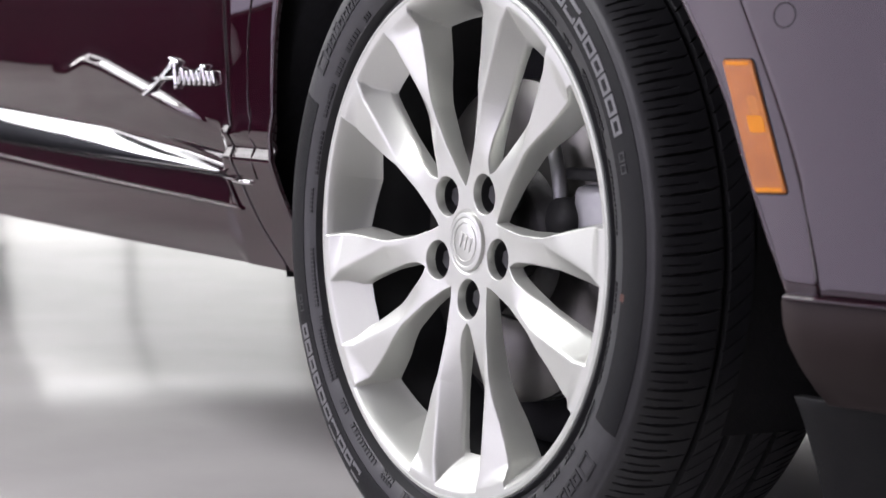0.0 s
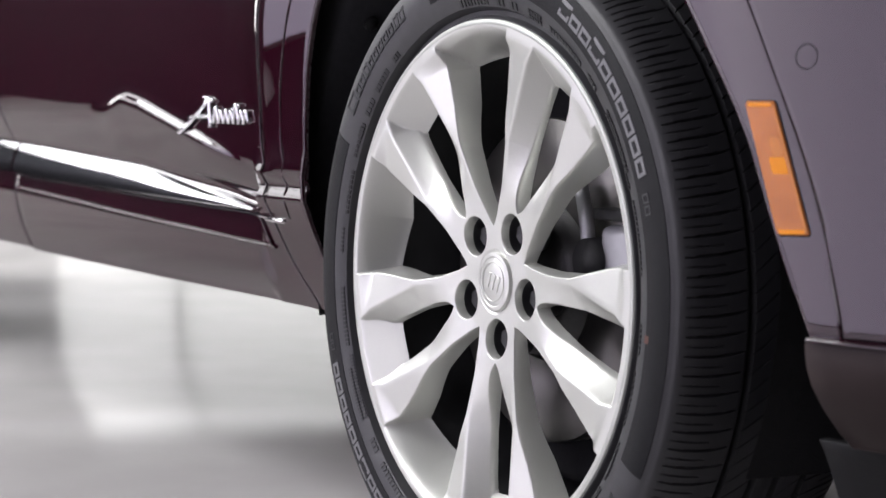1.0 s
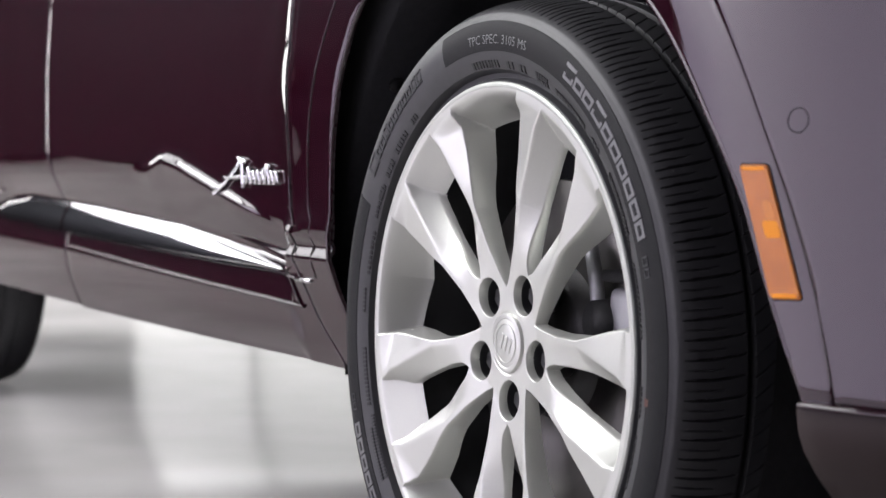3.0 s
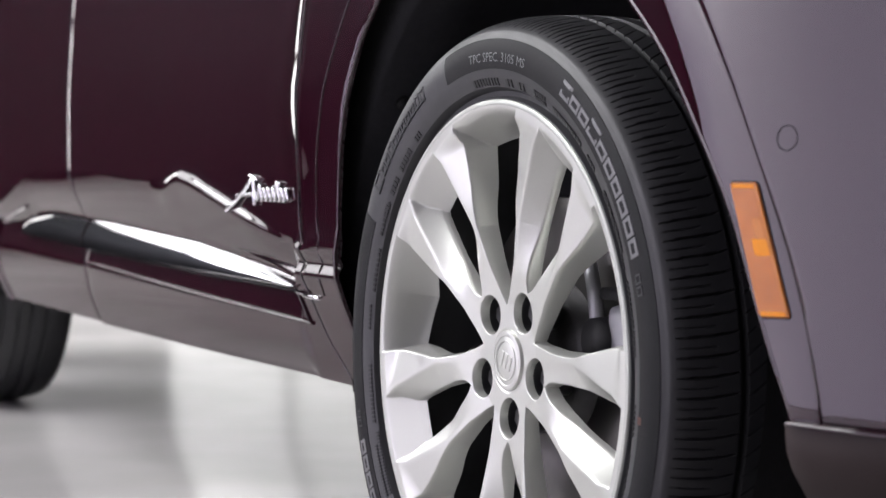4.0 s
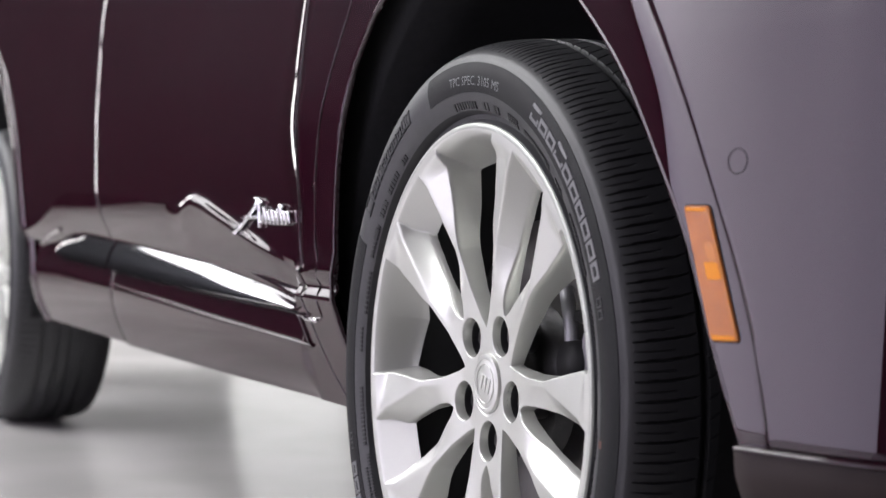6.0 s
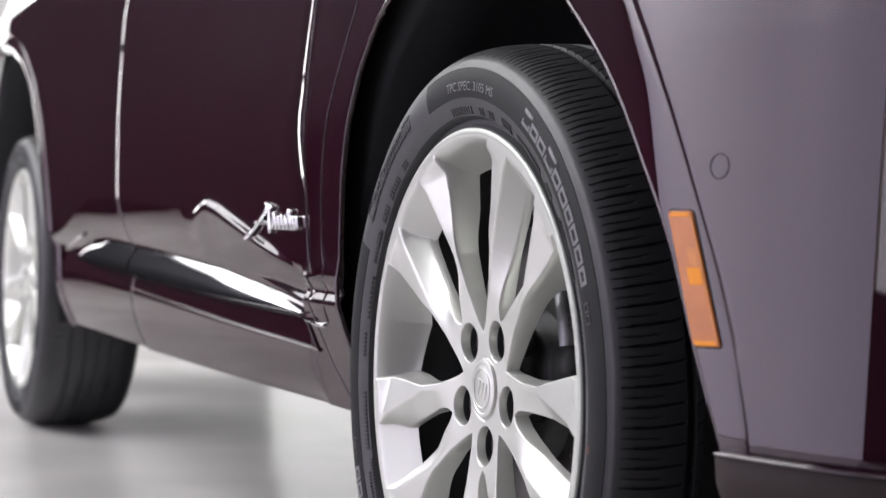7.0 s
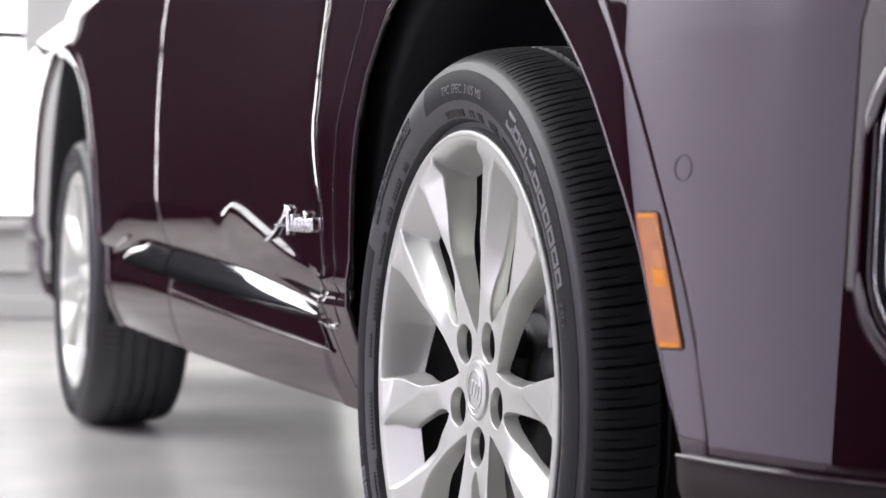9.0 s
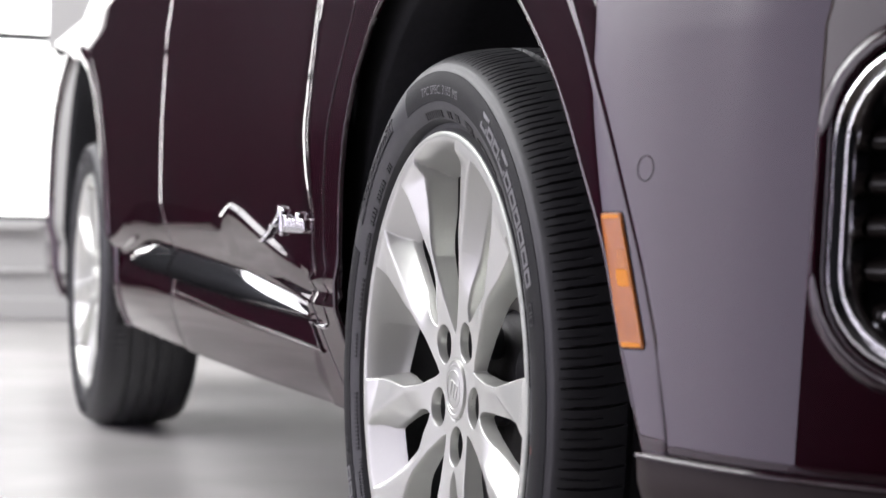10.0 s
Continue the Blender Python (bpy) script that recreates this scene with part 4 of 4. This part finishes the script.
# amber side marker: a recess, a tinted lens with a bulb behind it, lit edges painted brighter
MK = [(0.4495, 0.4685), (0.482, 0.470), (0.438, 0.5785), (0.4058, 0.5785)]
bez = skin_plate([(0.448, 0.4668), (0.4835, 0.4683), (0.4393, 0.5803), (0.4042, 0.5803)], 0.0004, 0.006, BLACK_PLASTIC, "side_marker", "narrow amber side marker lamp in a dark recess", rad=0.005)
skin_plate(MK, 0.0018, 0.004, AMBER, "lens", "orange plastic lens", bez, rad=0.004, crown=0.0004)


def on_marker(u0, u1, w0, w1):
    """Corners of a patch of the lens: u across, w upwards, both from 0 to 1."""
    a, b, c, d = [Vector(p) for p in MK]
    at = lambda u, w: tuple((a * (1 - u) + b * u) * (1 - w) + (d * (1 - u) + c * u) * w)
    return [at(u0, w0), at(u1, w0), at(u1, w1), at(u0, w1)]


skin_plate(on_marker(0.36, 0.88, 0.45, 0.58), 0.0024, 0.001, AMBER_DEEP, "bulb_cover", "brighter orange bulb window", bez, rad=0.003)
skin_plate(on_marker(0.52, 0.86, 0.585, 0.73), 0.0023, 0.001, AMBER_MID, "bulb_tip", "orange bulb tip", bez, rad=0.005)
# light caught in the lens's rim, painted as brighter orange strips
skin_plate(on_marker(0.10, 0.90, 0.012, 0.045), 0.0024, 0.001, AMBER_DEEP, "lit_lens_end", "lower lens edge painted brighter as lit", bez, rad=0.0015)
skin_plate(on_marker(0.10, 0.88, 0.955, 0.985), 0.0024, 0.001, AMBER_DEEP, "lit_lens_end", "upper lens edge painted brighter as lit", bez, rad=0.0015)
skin_plate(on_marker(0.90, 0.975, 0.03, 0.97), 0.0024, 0.001, AMBER_MID, "lit_lens_edge", "", bez, rad=0.0008)

v, f = [], []
for i in range(40):
    a = 2 * math.pi * i / 40
    for r, o in ((0.0094, -0.0003), (0.0098, 0.0005), (0.0104, 0.0005), (0.0108, -0.0003)):
        v.append(skin(0.466 + r * math.cos(a), 0.6145 + r * math.sin(a), o))
for i in range(40):
    for j in range(3):
        q, w_ = i * 4 + j, ((i + 1) % 40) * 4 + j
        f.append((q, w_, w_ + 1, q + 1))
ring = obj("parking_sensor", v, f, BLACK_PLASTIC, car, "small round parking sensor ring")

# inlet with painted bezel, chrome ring and dark slats


def rounded(s0, s1, z0, z1, r, n=8):
    pts = []
    for cx, cz, a0 in ((s1 - r, z1 - r, 0), (s0 + r, z1 - r, 90), (s0 + r, z0 + r, 180), (s1 - r, z0 + r, 270)):
        for i in range(n + 1):
            a = radians(a0 + 90 * i / n)
            pts.append((cx + r * math.cos(a), cz + r * math.sin(a)))
    return pts


def frame_ring(loops, mat, name, label, parent=None, close=False):
    v, f = [], []
    k = len(loops[0][0])
    for pts, o in loops:
        for s, z in pts:
            v.append(skin(s, z, o))
    for r in range(len(loops) - 1):
        for i in range(k):
            j = (i + 1) % k
            f.append((r * k + i, r * k + j, (r + 1) * k + j, (r + 1) * k + i))
    if close:
        f.append(tuple((len(loops) - 1) * k + i for i in range(k)))
    o = obj(name, v, f, mat, parent or car, label)
    o.data.set_sharp_from_angle(angle=radians(50))
    return o


L = lambda d, r: rounded(SL + d, SL + WI - d, Z0 + d, Z1 - d, r)
inlet = frame_ring([(L(-0.004, 0.087), -0.004), (L(-0.002, 0.086), 0.003), (L(0.0015, 0.084), 0.0085), (L(0.0065, 0.081), 0.0118), (L(0.0115, 0.077), 0.010), (L(0.0138, 0.075), 0.004), (L(0.0142, 0.0745), -0.012)],
                   PAINT, "bumper_inlet", "burgundy bezel round a dark slatted inlet")
frame_ring([(L(0.0145, 0.074), 0.002), (L(0.0152, 0.0736), 0.008), (L(0.0170, 0.0725), 0.0122), (L(0.0192, 0.071), 0.0135), (L(0.0212, 0.0697), 0.0120), (L(0.0226, 0.069), 0.0085), (L(0.0240, 0.068), 0.0080), (L(0.0256, 0.067), 0.0110), (L(0.0278, 0.065), 0.0118), (L(0.0305, 0.063), 0.0090), (L(0.0330, 0.0605), 0.0), (L(0.034, 0.06), -0.02)], CHROME, "chrome_ring", "polished chrome ring", inlet)
frame_ring([(L(0.0341, 0.06), -0.016), (L(0.038, 0.057), -0.03), (L(0.044, 0.052), -0.034)], BLACK_PLASTIC, "inlet_back", "", inlet, True)
for i in range(6):
    z = Z0 + 0.056 + i * 0.0315
    v, f = [], []
    for k in range(25):
        s = SL + 0.036 + (WI - 0.072) * k / 24
        for dz, o in ((-0.008, -0.024), (-0.006, -0.014), (0.0, -0.0115), (0.007, -0.016), (0.009, -0.026)):
            v.append(skin(s, z + dz, o))
    for k in range(24):
        for j in range(4):
            q = k * 5 + j
            f.append((q, q + 5, q + 6, q + 1))
    obj("slat", v, f, SLAT, inlet)
    if i % 2 == 0:
        for s in (SL + 0.056, SL + 0.16):
            bm = bmesh.new()
            bmesh.ops.create_uvsphere(bm, u_segments=14, v_segments=8, radius=0.0052)
            q = part("chrome_stud", bm, CHROME, inlet)
            q.matrix_basis = Matrix.Translation(skin(s, z, -0.010))
# bright lip along the top of the lower bumper
v, f = [], []
for k in range(81):
    s = 0.490 + (SEND - 0.490) * k / 80
    for z, o in ((0.3845, -0.002), (0.3850, 0.0065), (0.3872, 0.009), (0.3895, 0.0065), (0.390, -0.002)):
        v.append(skin(s, z, o))
for k in range(80):
    for j in range(4):
        q = k * 5 + j
        f.append((q, q + 5, q + 6, q + 1))
obj("valance_lip", v, f, PAINT, car)

# black strips added behind the shut lines as the shade in the gaps
for fun, z0, z1 in ((fs, 0.325, 1.0), (rs, 0.33, 1.0), (bs, 0.40, 0.92)):
    pts = [skin(fun(z), z, -0.0075) for z in zrange(z0, z1, 60)]
    obj("shut_line_shade", *tube(pts, 0.0058, 8), BLACK_PLASTIC, car, "black rubber seal in a shut line")

# rolled edges of the wheel openings


def arch_lip(table_a, table_b, ztop, name, wide=1.0):
    pts = []
    za = [0.32 + (ztop - 0.32) * (1 - (1 - i / 30) ** 2) for i in range(31)]
    for z in za:
        pts.append((soft(table_a, z, 0.012), z))
    for z in reversed(za[:-1]):
        if z < 0.39 and table_b is ARCH_F:
            continue
        pts.append((soft(table_b, z, 0.012), z))
    v, f = [], []
    cx, cz = sum(p[0] for p in pts) / len(pts), 0.5
    prof = ((0.010, 0.0005), (0.006, 0.0035), (0.0, 0.0045), (-0.005, 0.0015), (-0.007, -0.006), (-0.008, -0.012)) if wide > 1 else ((0.004, 0.0002), (0.002, 0.0008), (0.0, 0.0008), (-0.0012, 0.0), (-0.0018, -0.003), (-0.002, -0.0045))
    prof = tuple((w * wide, o * (1 if o < 0 else wide ** 0.5)) for w, o in prof)
    for s, z in pts:
        d = Vector((s - cx, z - cz)).normalized()
        for w, o in prof:
            v.append(skin(s + d.x * w, z + d.y * w, o))
    m = len(prof)
    for i in range(len(pts) - 1):
        for j in range(m - 1):
            q = i * m + j
            f.append((q, q + 1, q + m + 1, q + m))
    return obj(name, v, f, PAINT, car)


arch_lip(ARCH_R, ARCH_F, 0.862, "wheel_arch_lip")
arch_lip(RARCH_B, RARCH, 0.984, "wheel_arch_lip", 2.6)


def raised_line(table, z0, z1, radius, name, mat, label=""):
    """A thin bead along the skin, given by height."""
    pts = []
    for i in range(41):
        z = z0 + (z1 - z0) * i / 40
        pts.append(skin(soft(table, z, 0.02), z, radius * 0.25))
    v, f = tube(pts, radius, 8)
    return obj(name, v, f, mat, car, label)


ARCH_LINE = [(0.425, -0.443), (0.437, -0.446), (0.468, -0.455), (0.497, -0.464), (0.532, -0.471), (0.575, -0.469), (0.611, -0.463), (0.647, -0.452), (0.685, -0.440), (0.723, -0.424), (0.760, -0.402), (0.796, -0.380), (0.83, -0.355)]
raised_line(ARCH_LINE, 0.43, 0.84, 0.0012, "arch_panel_edge", PAINT)
